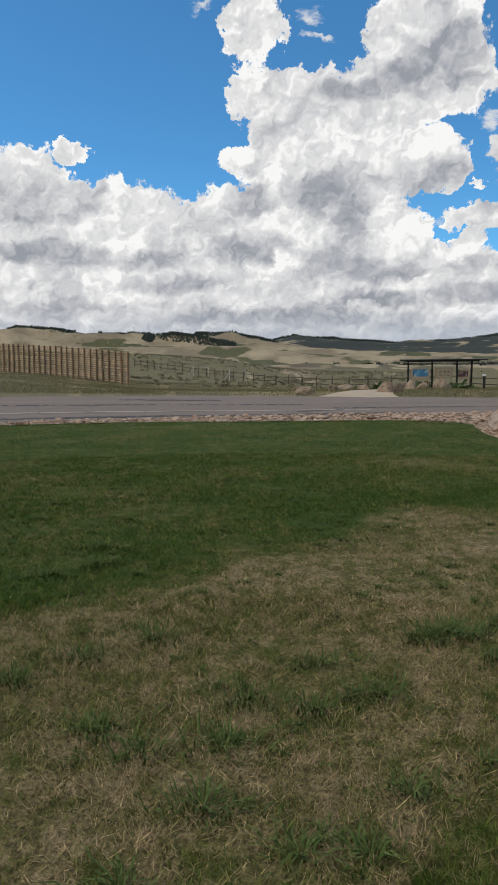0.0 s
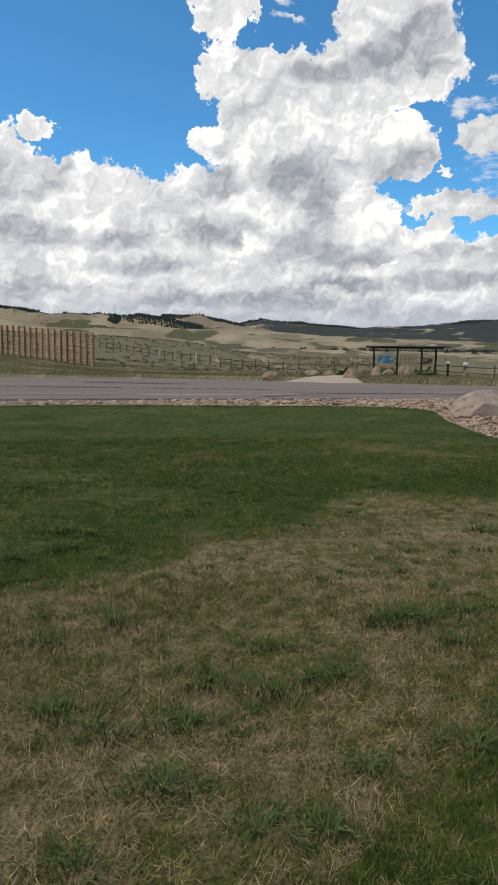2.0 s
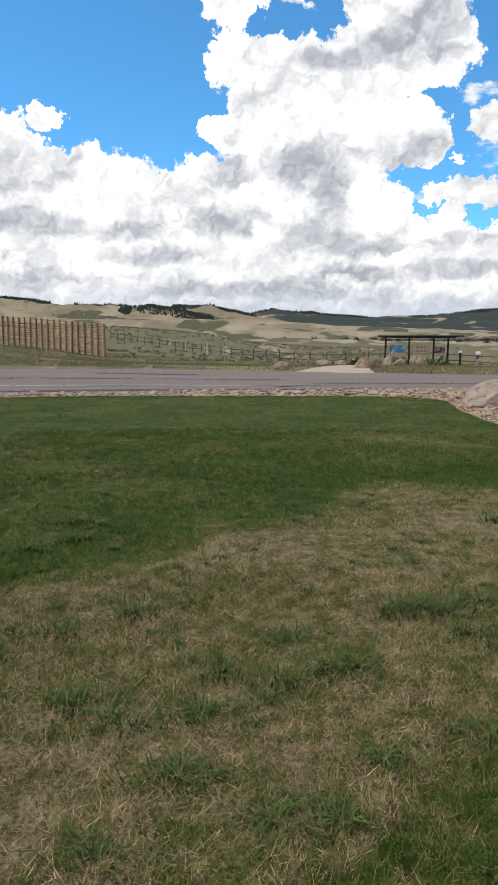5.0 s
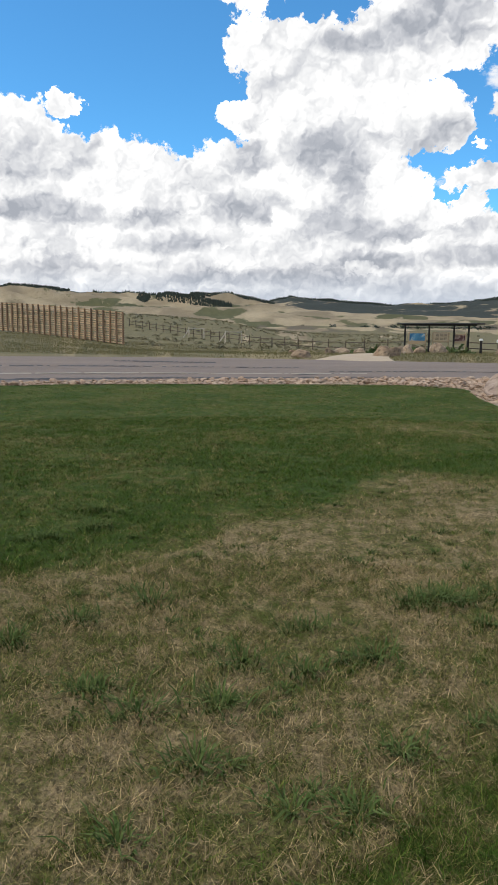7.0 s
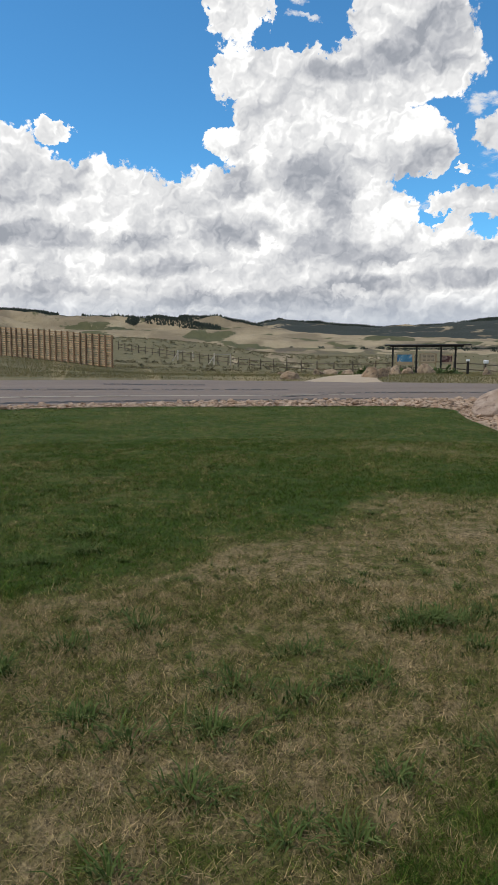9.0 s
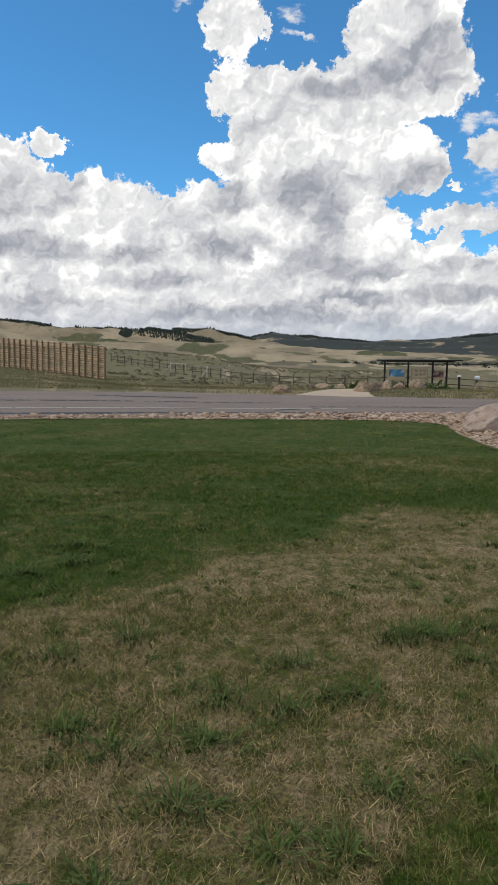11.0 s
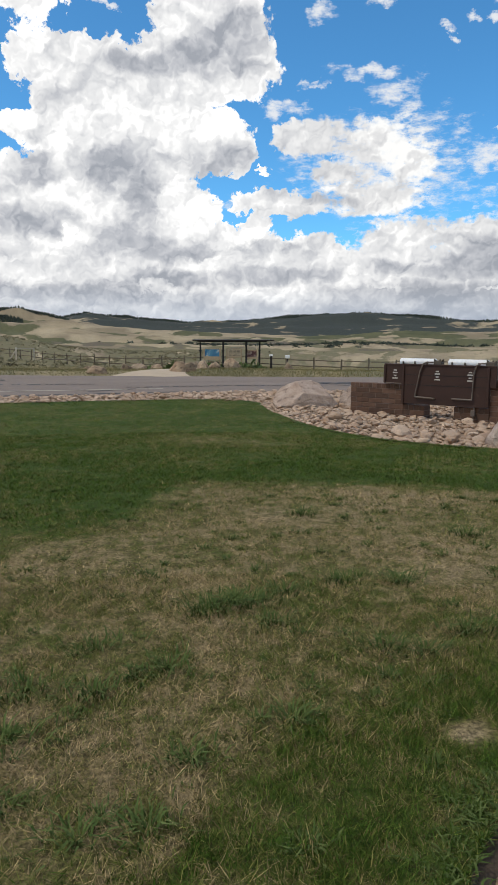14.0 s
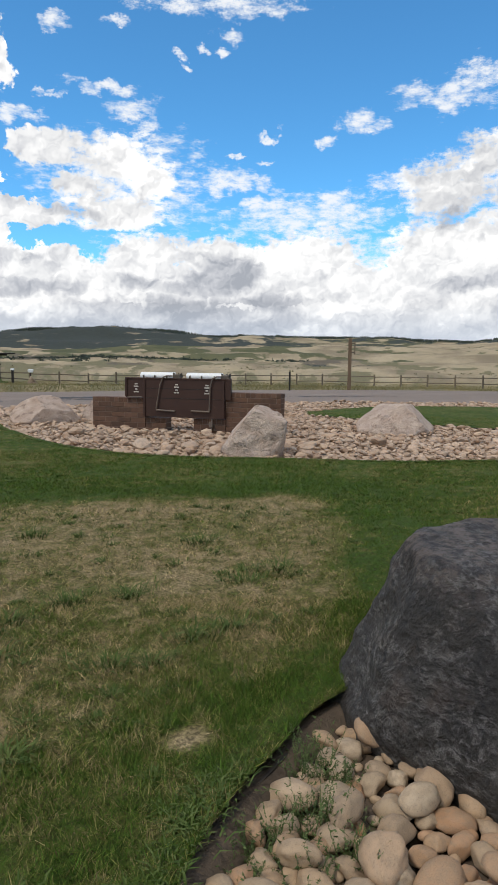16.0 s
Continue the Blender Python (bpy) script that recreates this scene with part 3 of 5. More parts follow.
PATCH = spline([(12.4, 13.6), (13.0, 11.2), (13.3, 9.6), (14.0, 8.5), (17, 6.6), (26, 0), (30, -2), (27, 4.5), (20.5, 12.0), (18.2, 14.2), (15.2, 14.9), (12.9, 14.4)], 6)
NEAR_BED = spline([(0.62, -0.6), (0.86, 0.7), (1.02, 1.2), (1.20, 1.51), (1.38, 1.66), (1.55, 1.76), (1.71, 1.84), (1.93, 1.93), (2.14, 2.03), (2.36, 2.09), (2.8, 2.12), (3.4, 2.05), (4.4, 1.6), (5.5, 0.5), (6, -1.2)], 8)
DRY = spline([(-3.4, 3.2), (-1.64, 4.2), (-0.98, 4.5), (-0.6, 4.95), (-0.22, 5.55), (0.25, 5.65), (0.69, 5.95), (1.05, 6.65), (1.5, 7.2), (1.95, 7.15), (2.82, 6.95), (3.6, 6.4), (4.5, 5.95), (5.3, 5.5), (4.75, 4.4), (3.88, 3.5), (3.16, 2.9), (2.6, 2.62), (1.93, 2.62),
              (1.5, 2.45), (1.05, 2.2), (0.6, 1.97), (0.1, 1.4), (-2, -1), (-6, -1), (-6, 2)], 8)


def on_lawn(x, y):
    poly = np.vstack([LAWN_EDGE, [(24, -40), (-58, -40)]])
    return inside(poly, x, y) & ~inside(np.vstack([NEAR_BED, [(6, -3), (0.6, -3)]]), x, y)


def lushness(x, y):
    """1: watered green turf; 0: dry tan turf."""
    d = edge_distance(DRY, x, y) * np.where(inside(DRY, x, y), -1, 1)
    g = 0.37 + 0.49 * step(-0.32, 0.30, d + 0.22 * wobble(x, y, 2.1, 1.0) + 0.16 * wobble(x, y, 7.3, 6.0))
    g += 0.16 * step(1.3, 0.2, np.abs(d - 0.3)) * (d > 0)
    g -= 0.20 * step(1.3, 0.5, edge_distance(NEAR_BED, x, y)) * (g > 0.7)
    g += 0.10 * step(0.85, 0.15, edge_distance(NEAR_BED, x, y) + 0.12 * wobble(x, y, 4.0, 2.0))
    g += 0.14 * wobble(x, y, 0.9, 4.0) * (g < 0.6)
    g += 0.14 * step(2.4, 1.2, y + 0.2 * wobble(x, y, 2.0, 7)) * step(1.5, -0.5, x)
    g -= 1.4 * np.exp(-(((x - 1.645) / 0.10) ** 2 + ((y - 2.18) / 0.075) ** 2) * 1.2)
    g -= 0.30 * np.exp(-(((x - 2.6) / 1.3) ** 2 + ((y - 10.2) / 0.8) ** 2))
    g -= 0.10 * step(0.1, 0.9, wobble(x, y, 0.55, 9.0)) * (g > 0.7)
    return np.clip(g, 0.05, 1.0)


RIDGE_LEFT = ((-60, -40, -30, -20.7, -19.4, -16.9, -14.3, -9.8, -5.2, -2.4, 0.4, 2.5, 6, 9, 12), (2.0, 2.2, 2.3, 2.42, 2.77, 2.70, 2.35, 2.21, 2.33, 2.12, 1.66, 1.25, 0.75, 0.2, -0.3))
RIDGE_FAR = ((-30, -4, 1.1, 2.8, 3.7, 6.3, 11.0, 15.5, 19.4, 22.1, 28.1, 30.9, 33.1, 37, 42, 48.6, 54.7, 56.5, 62, 90), (0.5, 1.0, 1.60, 1.95, 1.83, 1.72, 1.33, 1.42, 1.90, 2.0, 1.94, 1.89, 1.48, 1.55, 1.46, 1.40, 1.16, 1.35, 1.6, 1.0))
RIDGE_MID = ((-30, -12, -6, -2, 1.2, 5, 9, 13, 17, 20, 24, 28, 34, 40, 46, 52, 60, 90), (1.0, 1.25, 1.25, 1.2, 1.42, 1.0, 0.75, 0.62, 0.5, 0.35, 0.45, 0.8, 0.72, 0.8, 0.85, 0.8, 0.7, 0.5))


def terrain(az, r):
    """Height of the land by azimuth in degrees and distance."""
    az, r = np.broadcast_arrays(np.asarray(az, float), np.asarray(r, float))
    x, y = r * np.sin(np.radians(az)), r * np.cos(np.radians(az))
    view = step(-110, -60, az) * step(150, 100, az)
    z = -1.25 + 1.45 * np.exp(-((az + 22) / 11.0) ** 2) + 0.45 * np.exp(-((az - 14.5) / 5.0) ** 2) * step(75, 60, r)
    z = z * step(34, 64, r)
    z = z - 1.2 * step(80, 260, r) + 0.35 * wobble(x, y, 0.05) * step(70, 200, r)
    sage = np.interp(az, (-60, -30, -10.9, -7.4, -2.7, 0.5, 4.8, 10, 30), (1.6, 1.2, 0.68, 0.52, 0.12, -0.5, -0.95, -1.4, -1.6))
    z = np.maximum(z, (1.55 + 190 * np.tan(np.radians(sage))) * np.exp(-((r - 190) / 75) ** 2) + z * (1 - np.exp(-((r - 190) / 75) ** 2)))
    for r0, wide, mean, swing, s in ((300, 90, -0.95, 0.28, 0.42), (480, 120, -0.40, 0.30, 0.33), (760, 170, 0.05, 0.32, 0.24)):
        top = 1.55 + r0 * np.tan(np.radians(mean + swing * wobble(az, az * 0, s, r0)))
        bump = np.exp(-((r - r0) / (0.5 * wide)) ** 2) * step(-6, 8, az) * view
        z = np.maximum(z, top * bump + z * (1 - bump))
    for table, r0, wide, rough in ((RIDGE_MID, 1150, 520, 0.8), (RIDGE_LEFT, 1750, 420, 1.0), (RIDGE_FAR, 3300, 1300, 1.0)):
        el = np.interp(az, *table)
        el = el + rough * (0.05 * wobble(az, az * 0, 1.9, r0) + 0.025 * wobble(az, az * 0, 6.1, r0))
        top = 1.55 + r0 * np.tan(np.radians(el))
        rise = step(r0 - wide, r0, r) * (1 - 0.35 * step(r0, r0 + 500, r))
        gully = 1 + rough * 0.26 * wobble(x, y, 11.0 / wide, r0 * 0.01) * step(r0 - wide, r0 - 0.3 * wide, r) * step(r0, r0 - 0.25 * wide, r)
        z = np.maximum(z, top * rise * gully * view + z * (1 - rise))
    return z


def build_terrain():
    az = np.radians(np.concatenate([np.arange(-180, -30, 5.0), np.arange(-30, 66, 0.2), np.arange(66, 180, 5.0)]))
    rr = np.concatenate([[3, 10, 20, 30], np.geomspace(34, 4600, 190)])
    A, R = np.meshgrid(az, rr, indexing="ij")
    X, Y = R * np.sin(A), R * np.cos(A)
    Z = terrain(np.degrees(A), R) - 0.05 - 0.4 * (R < 15)
    na, nr = A.shape
    verts = np.stack([X, Y, Z], -1).reshape(-1, 3)
    faces = []
    for i in range(na):
        j = (i + 1) % na
        for m in range(nr - 1):
            faces.append((i * nr + m, j * nr + m, j * nr + m + 1, i * nr + m + 1))
    verts = np.vstack([verts, [(0, 0, -0.45)]])
    for i in range(na):
        faces.append((len(verts) - 1, ((i + 1) % na) * nr, i * nr))
    me = mesh_from("ground", verts, [f[::-1] for f in faces], M["terrain"], True)
    deg, r = np.degrees(A).reshape(-1), R.reshape(-1)
    g = 0.30 + 0.18 * step(75, 60, r) + 0.13 * step(800, 1100, r) * step(4, 16, deg)
    g += 0.52 * step(60, 80, r) * step(420, 260, r) * step(30, 16, deg)                # sage slopes beyond the fences
    g += 0.26 * step(300, 420, r) * step(900, 600, r) * step(46, 34, deg)                # river bottom
    g += 0.06 * step(20, 30, deg) * step(1300, 2200, r)
    g += 0.26 * step(16, 22, deg) * step(47, 42, deg) * step(640, 760, r) * step(1700, 1300, r)
    g -= 0.16 * step(44, 50, deg) * step(500, 700, r) * step(1900, 1500, r)
    g += 0.50 * wobble(deg, r / 45.0, 0.75, 1.0) * step(110, 240, r) * step(2200, 1500, r)
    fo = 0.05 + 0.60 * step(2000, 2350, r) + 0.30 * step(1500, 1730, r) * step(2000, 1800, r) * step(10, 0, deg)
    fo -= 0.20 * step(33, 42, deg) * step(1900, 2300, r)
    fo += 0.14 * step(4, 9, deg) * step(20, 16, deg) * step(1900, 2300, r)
    # Plateau: trees plus the cloud shade painted over it.
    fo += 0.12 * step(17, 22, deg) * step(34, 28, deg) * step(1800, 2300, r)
    fo += 0.42 * np.exp(-(((deg - 45) / 5.5) ** 2 + ((r - 330) / 60) ** 2))              # ploughed strip, with cloud shade painted into its dark
    store(me, "green", np.append(g, 0.4))
    fl = 0.48 * step(230, 320, r) * step(820, 640, r) * step(33, 27, deg) * step(-14, -6, deg)    # brown sage flats
    fl += 0.85 * np.exp(-(((deg - 42.5) / 4.0) ** 2 + ((r - 520) / 190) ** 2)) + 0.2 * step(900, 1100, r) * step(-14, -8, deg) * step(16, 8, deg)
    store(me, "flat", np.append(fl, 0.0))
    store(me, "forest_and_shade", np.append(fo, 0.0))
    tagged(new("ground", me), "dry rangeland with tan hills and pine ridges", "ground", kind="structure")


build_terrain()


def sheet(name, outline_a, outline_b, mat, z, nx=10, crown=0.0):
    """A strip between two plan curves with the same number of points."""
    verts, faces = [], []
    for (x0, y0), (x1, y1) in zip(outline_a, outline_b):
        for i in range(nx + 1):
            t = i / nx
            verts.append((x0 + (x1 - x0) * t, y0 + (y1 - y0) * t, z + crown * (1 - (2 * t - 1) ** 2)))
    n = nx + 1
    for i in range(len(outline_a) - 1):
        for j in range(nx):
            faces.append((i * n + j, (i + 1) * n + j, (i + 1) * n + j + 1, i * n + j + 1))
    return mesh_from(name, verts, faces, mat, True)


tagged(new("road", sheet("road", ROAD_NEAR, ROAD_FAR, M["asphalt"], -0.02, 10, 0.05)), "worn grey-brown asphalt road with tar-sealed cracks", "road", kind="structure")


def along(t, s):
    """A place on the road: t along it (0..1), s across it from the near edge."""
    i = t * (len(ROAD_NEAR) - 1)
    a = int(min(i, len(ROAD_NEAR) - 2))
    f = i - a
    p = ROAD_NEAR[a] * (1 - f) + ROAD_NEAR[a + 1] * f
    q = ROAD_FAR[a] * (1 - f) + ROAD_FAR[a + 1] * f
    return p * (1 - s) + q * s


def stripe(name, mat, t0, t1, s0, s1, width, gaps=0.0, jitter=0.0, seed=1):
    rng = random.Random(seed)
    verts, faces = [], []
    n = max(int((t1 - t0) * 900), 6)
    for i in range(n + 1):
        t = t0 + (t1 - t0) * i / n
        s = s0 + (s1 - s0) * i / n + rng.uniform(-1, 1) * jitter
        c = 1 - (2 * s - 1) ** 2
        w = width * rng.uniform(0.6, 1.3) if jitter else width
        p, d = along(t, s), along(t, s + w / 12)
        verts += [(p[0], p[1], -0.012 + 0.05 * c), (d[0], d[1], -0.012 + 0.05 * c)]
        if i and rng.random() >= gaps:
            faces.append((2 * i - 2, 2 * i, 2 * i + 1, 2 * i - 1))
    return mesh_from(name, verts, faces, mat)


def road_detail(name, label, me):
    tagged(new(name, me), label, "road marking", kind="structure")


road_detail("edge_line", "worn cream painted edge line on the road", stripe("edge_line", M["line"], 0.02, 0.44, 0.17, 0.15, 0.28, 0.06))
road_detail("crack_seal", "dark tar-sealed crack along the road", stripe("crack_seal", M["crack"], 0.05, 0.47, 0.055, 0.02, 0.34, 0.03, 0.006, 2))
road_detail("crack_seal", "dark tar-sealed crack along the road", stripe("crack_seal", M["crack"], 0.10, 0.405, 0.36, 0.38, 0.34, 0.3, 0.008, 3))
road_detail("crack_seal", "dark tar-sealed crack along the road", stripe("crack_seal", M["crack"], 0.30, 0.36, 0.60, 0.59, 0.5, 0.1, 0.008, 4))
road_detail("crack_seal", "dark tar-sealed crack along the road", stripe("crack_seal", M["crack"], 0.42, 0.70, 0.22, 0.33, 0.34, 0.25, 0.01, 5))
road_detail("crack_seal", "dark tar-sealed crack along the road", stripe("crack_seal", M["crack"], 0.40, 0.425, 0.10, 0.16, 0.25, 0.0, 0.004, 6))
road_detail("asphalt_patch", "dark patched hole in the asphalt", stripe("asphalt_patch", M["crack"], 0.507, 0.545, 0.36, 0.34, 1.1, 0.0, 0.02, 7))

# gravel bed and shoulder below the loose stones
SHOULDER_IN = spline([(-60, 1.0), (-30, 9.6), (-6.6, 16.4), (-0.3, 17.0), (3.6, 17.0), (3.9, 12.0), (4.3, 9.6), (6.6, 7.0), (9, 5.4), (14, 2.2), (24, -6)], 12)
SHOULDER_OUT = spline([(-60, 4.3), (-30, 12.3), (-7, 18.4), (-0.3, 19.8), (6.8, 20.4), (9.5, 19.9), (12, 19.3), (15.5, 18.1), (21.1, 14.4), (30, 5.8), (42, -9.7)], 12)
tagged(new("gravel_bed", sheet("gravel_bed", SHOULDER_IN, SHOULDER_OUT, M["gravel"], -0.035, 8)), "tan gravel bed between lawn and road", "gravel", kind="structure")


def lawn_mesh(name, test, x0, x1, y0, y1, s, z, label):
    xs, ys = np.arange(x0, x1 + s, s), np.arange(y0, y1 + s, s)
    X, Y = np.meshgrid(xs, ys, indexing="ij")
    keep = test(X, Y)
    idx = -np.ones(X.shape, int)
    used = np.zeros(X.shape, bool)
    cell = keep[:-1, :-1] & keep[1:, :-1] & keep[1:, 1:] & keep[:-1, 1:]
    for a in (0, 1):
        for b in (0, 1):
            used[a:a + cell.shape[0], b:b + cell.shape[1]] |= cell
    idx[used] = np.arange(used.sum())
    Z = z + 0.012 * wobble(X, Y, 3.0) + 0.008 * wobble(X, Y, 9.0, 3)
    verts = np.stack([X[used], Y[used], Z[used]], -1)
    faces = [(idx[i, j], idx[i + 1, j], idx[i + 1, j + 1], idx[i, j + 1]) for i, j in zip(*np.nonzero(cell))]
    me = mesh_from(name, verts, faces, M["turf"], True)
    store(me, "lush", lushness(verts[:, 0], verts[:, 1]))
    return tagged(new(name, me), label, "lawn", kind="structure")


fine_zone = lambda x, y: on_lawn(x, y)
lawn_mesh("lawn", fine_zone, -14, 14, -4, 18, 0.07, 0.0, "mown lawn, green at the edges and dry tan in the middle")
lawn_mesh("lawn_outskirts", lambda x, y: on_lawn(x, y) & ((x < -13.95) | (y < -3.9)), -45, 20, -30, 18, 0.5, -0.004, "green mown lawn")
lawn_mesh("lawn_beyond", lambda x, y: inside(PATCH, x, y), 12, 30, -2, 15, 0.12, 0.0, "green mown lawn behind the stone bed")


# ---- stones and boulders ----
def stone_mesh(name, seed, mat, sub=2, flat=0.55, angular=0.0, rough=0.14, smooth=True):
    """A cobble or slab of unit size: a ball pressed flat, with dents and, where angular, cut facets."""
    rng = random.Random(seed)
    bm = bmesh.new()
    bmesh.ops.create_icosphere(bm, subdivisions=sub, radius=0.5)
    off = Vector((rng.uniform(0, 50), rng.uniform(0, 50), rng.uniform(0, 50)))
    cuts = [(Vector((rng.gauss(0, 1), rng.gauss(0, 1), rng.gauss(0, 0.8))).normalized(), rng.uniform(0.30, 0.44)) for _ in range(int(angular * 10))]
    for v in bm.verts:
        p = v.co.copy()
        for n, d in cuts:
            over = p.dot(n) - d
            if over > 0:
                p -= n * over * 0.92
        p *= 1 + rough * (noise.noise(p * 2.2 + off) + 0.4 * noise.noise(p * 6 + off))
        p.z *= flat
        p.y *= rng.uniform(0.99, 1.01)
        v.co = p
    me = bpy.data.meshes.new(name)
    bm.to_mesh(me)
    bm.free()
    me.materials.append(mat)
    if smooth:
        me.shade_smooth()
    return me


def boulder_mesh(name, seed, mat, size, facets, sub=5, rough=0.10, skew=(0, 0)):
    """A large rock: a ball cut by a few planes, then roughened at three scales; its foot lies below z = 0."""
    rng = random.Random(seed)
    bm = bmesh.new()
    bmesh.ops.create_icosphere(bm, subdivisions=sub, radius=1.0)
    off = Vector((rng.uniform(0, 50), rng.uniform(0, 50), rng.uniform(0, 50)))
    for v in bm.verts:
        p = v.co.copy()
        for n, d in facets:
            n = Vector(n).normalized()
            over = p.dot(n) - d
            if over > 0:
                p -= n * over * 0.95
        n1 = noise.noise(p * 1.3 + off) + 0.45 * noise.noise(p * 3.1 + off) + 0.22 * noise.noise(p * 8.0 + off) + 0.10 * noise.noise(p * 19.0 + off)
        p *= 1 + rough * n1
        h = (p.z + 0.6) / 1.6
        v.co = Vector((p.x * size[0] + skew[0] * h, p.y * size[1] + skew[1] * h, (p.z + 0.35) / 1.35 * size[2]))
    me = bpy.data.meshes.new(name)
    bm.to_mesh(me)
    bm.free()
    me.materials.append(mat)
    me.shade_smooth()
    return me


def boulder(seed, at, size, turn, mat, label, facets, rough=0.10, skew=(0, 0), sub=5, name="boulder"):
    ob = new(name, boulder_mesh(name, seed, mat, size, facets, sub, rough, skew))
    ob.matrix_world = pose(*at, 0, 0, turn)
    return tagged(ob, label, "boulder", "landscape boulders")


boulder(3, (5.95, 15.4, -0.05), (0.86, 0.62, 0.66), 8, M["pale_rock"], "pale pinkish boulder standing on the stone bed",
        [((0.2, -0.5, 0.9), 0.62), ((-0.8, -0.2, 0.6), 0.66), ((0.9, -0.3, 0.5), 0.72), ((0, -1, 0.1), 0.7)], 0.09)
boulder(5, (7.3, 15.2, -0.05), (0.52, 0.5, 0.56), 30, M["pale_rock"], "small pale boulder beside the brick wall", [((0.3, -0.6, 0.8), 0.66), ((-0.9, 0, 0.4), 0.7)], 0.10)
boulder(8, (6.85, 8.68, -0.06), (0.58, 0.52, 0.86), 0, M["pale_rock"], "grey-pink speckled boulder in front of the sign wall",
        [((-0.72, 0.45, 0.55), 0.74), ((0.80, -0.5, 0.15), 0.72), ((-0.6, -0.75, 0.25), 0.68), ((0.1, -0.3, 0.95), 0.80)], 0.13, (0.16, -0.14))
boulder(12, (11.25, 9.55, -0.05), (0.80, 0.62, 0.80), -45, M["pale_rock"], "pale pinkish boulder at the far end of the stone bed",
        [((-0.7, -0.3, 0.65), 0.62), ((0.75, -0.2, 0.6), 0.66), ((0, -0.9, 0.4), 0.66), ((0, 0, 1), 0.72)], 0.10)


def hewn_rock(name, seed, mat, planes, sharp=18.0, sub=6, rough=0.05):
    """A block rounded off between planes (normal, distance from its heart), then broken up at several scales."""
    rng = random.Random(seed)
    off = Vector((rng.uniform(0, 50), rng.uniform(0, 50), rng.uniform(0, 50)))
    cut = [(Vector(n).normalized(), d) for n, d in planes]
    bm = bmesh.new()
    bmesh.ops.create_icosphere(bm, subdivisions=sub, radius=1.0)
    for v in bm.verts:
        u = v.co.normalized()
        reach = sum(max(u.dot(n) / d, 0.0) ** sharp for n, d in cut) ** (-1.0 / sharp)
        p = u * reach
        n1 = noise.noise(p * 1.7 + off) + 0.5 * noise.noise(p * 4.0 + off)
        ledge = abs(noise.noise(Vector((p.x * 3.0, p.y * 3.0, p.z * 6.0)) + off))
        chips = noise.noise(p * 11.0 + off) + 0.5 * noise.noise(p * 24.0 + off)
        v.co = p * (1 + rough * (0.8 * n1 - 1.1 * ledge + 0.22 * chips))
    me = bpy.data.meshes.new(name)
    bm.to_mesh(me)
    bm.free()
    me.materials.append(mat)
    me.shade_smooth()
    return me


rock = new("boulder", hewn_rock("boulder", 21, M["dark_rock"],
           [((-0.80, -0.08, 0.57), 0.655), ((-0.72, 0.50, 0.40), 0.65), ((-0.93, -0.10, -0.35), 0.84), ((0.02, -0.10, 0.99), 0.49), ((-0.20, -0.55, 0.81), 0.50), ((-0.45, -0.80, 0.40), 0.71), ((-0.30, -0.80, -0.20), 0.80),
            ((1.0, 0.0, 0.15), 0.95), ((0.1, 1.0, 0.25), 0.62), ((0.7, -0.7, 0.1), 0.85), ((0.6, 0.7, 0.3), 0.80), ((0, 0, -1), 0.50)], 22.0))
rock.matrix_world = pose(3.10, 1.65, 0.18)
tagged(rock, "large dark grey veined boulder on river stones", "boulder", "landscape boulders")


# ---- loose stones: quarried slabs round the sign, river stones at the near bed ----
def scatter(test, x0, x1, y0, y1, sizes, tries, seed, pack=0.78, most=99999):
    """Places with a size each, kept apart by their sizes."""
    rng = random.Random(seed)
    cell, grid, out = sizes[1], {}, []
    pts = [(rng.uniform(x0, x1), rng.uniform(y0, y1)) for _ in range(tries)]
    ok = test(np.array([p[0] for p in pts]), np.array([p[1] for p in pts]))
    for n, ((x, y), good) in enumerate(zip(pts, ok)):
        if not good or len(out) >= most:
            continue
        s = sizes[0] + (sizes[1] - sizes[0]) * rng.random() ** 2.0 * (1 - n / tries) + 0.1 * sizes[0] * rng.random()
        i, j = int(x // cell), int(y // cell)
        near = (o for a in (-1, 0, 1) for b in (-1, 0, 1) for o in grid.get((i + a, j + b), ()))
        if all((x - o[0]) ** 2 + (y - o[1]) ** 2 > (pack * 0.5 * (s + o[2])) ** 2 for o in near):
            o = (x, y, s)
            grid.setdefault((i, j), []).append(o)
            out.append(o)
    return out


STONE_BED = np.vstack([LAWN_EDGE, ROAD_NEAR[::-1]])
PLINTH = [(6.25, 13.8), (8.75, 10.35), (9.1, 10.6), (6.6, 14.05)]


def in_stone_bed(x, y):
    return inside(STONE_BED, x, y) & ~inside(PATCH, x, y) & ~inside(PLINTH, x, y) & (y > 2)


rubble_kinds = [stone_mesh("stone", 100 + i, M["rubble"], 2, (0.42, 0.5, 0.38, 0.6, 0.45, 0.5)[i], (1.0, 0.8, 1.2, 0.9, 1.1, 0.7)[i], 0.12, False) for i in range(6)]
rough_kinds = [stone_mesh("stone_far", 120 + i, M["rubble_many"], 1, 0.46, 0.8, 0.14, False) for i in range(5)]
bed = bpy.data.objects["gravel_bed"]
rng = random.Random(11)
places = scatter(in_stone_bed, -24, 24, 2, 21, (0.09, 0.27), 110000, 5, 0.66)
places.sort(key=lambda o: math.hypot(o[0] - 6.5, o[1] - 8.5))


def stone_pose(o, lift):
    s = o[2] * rng.uniform(0.95, 1.3)
    m = pose(o[0], o[1], -0.035 + lift * o[2], rng.uniform(-22, 22), rng.uniform(-22, 22), rng.uniform(0, 360))
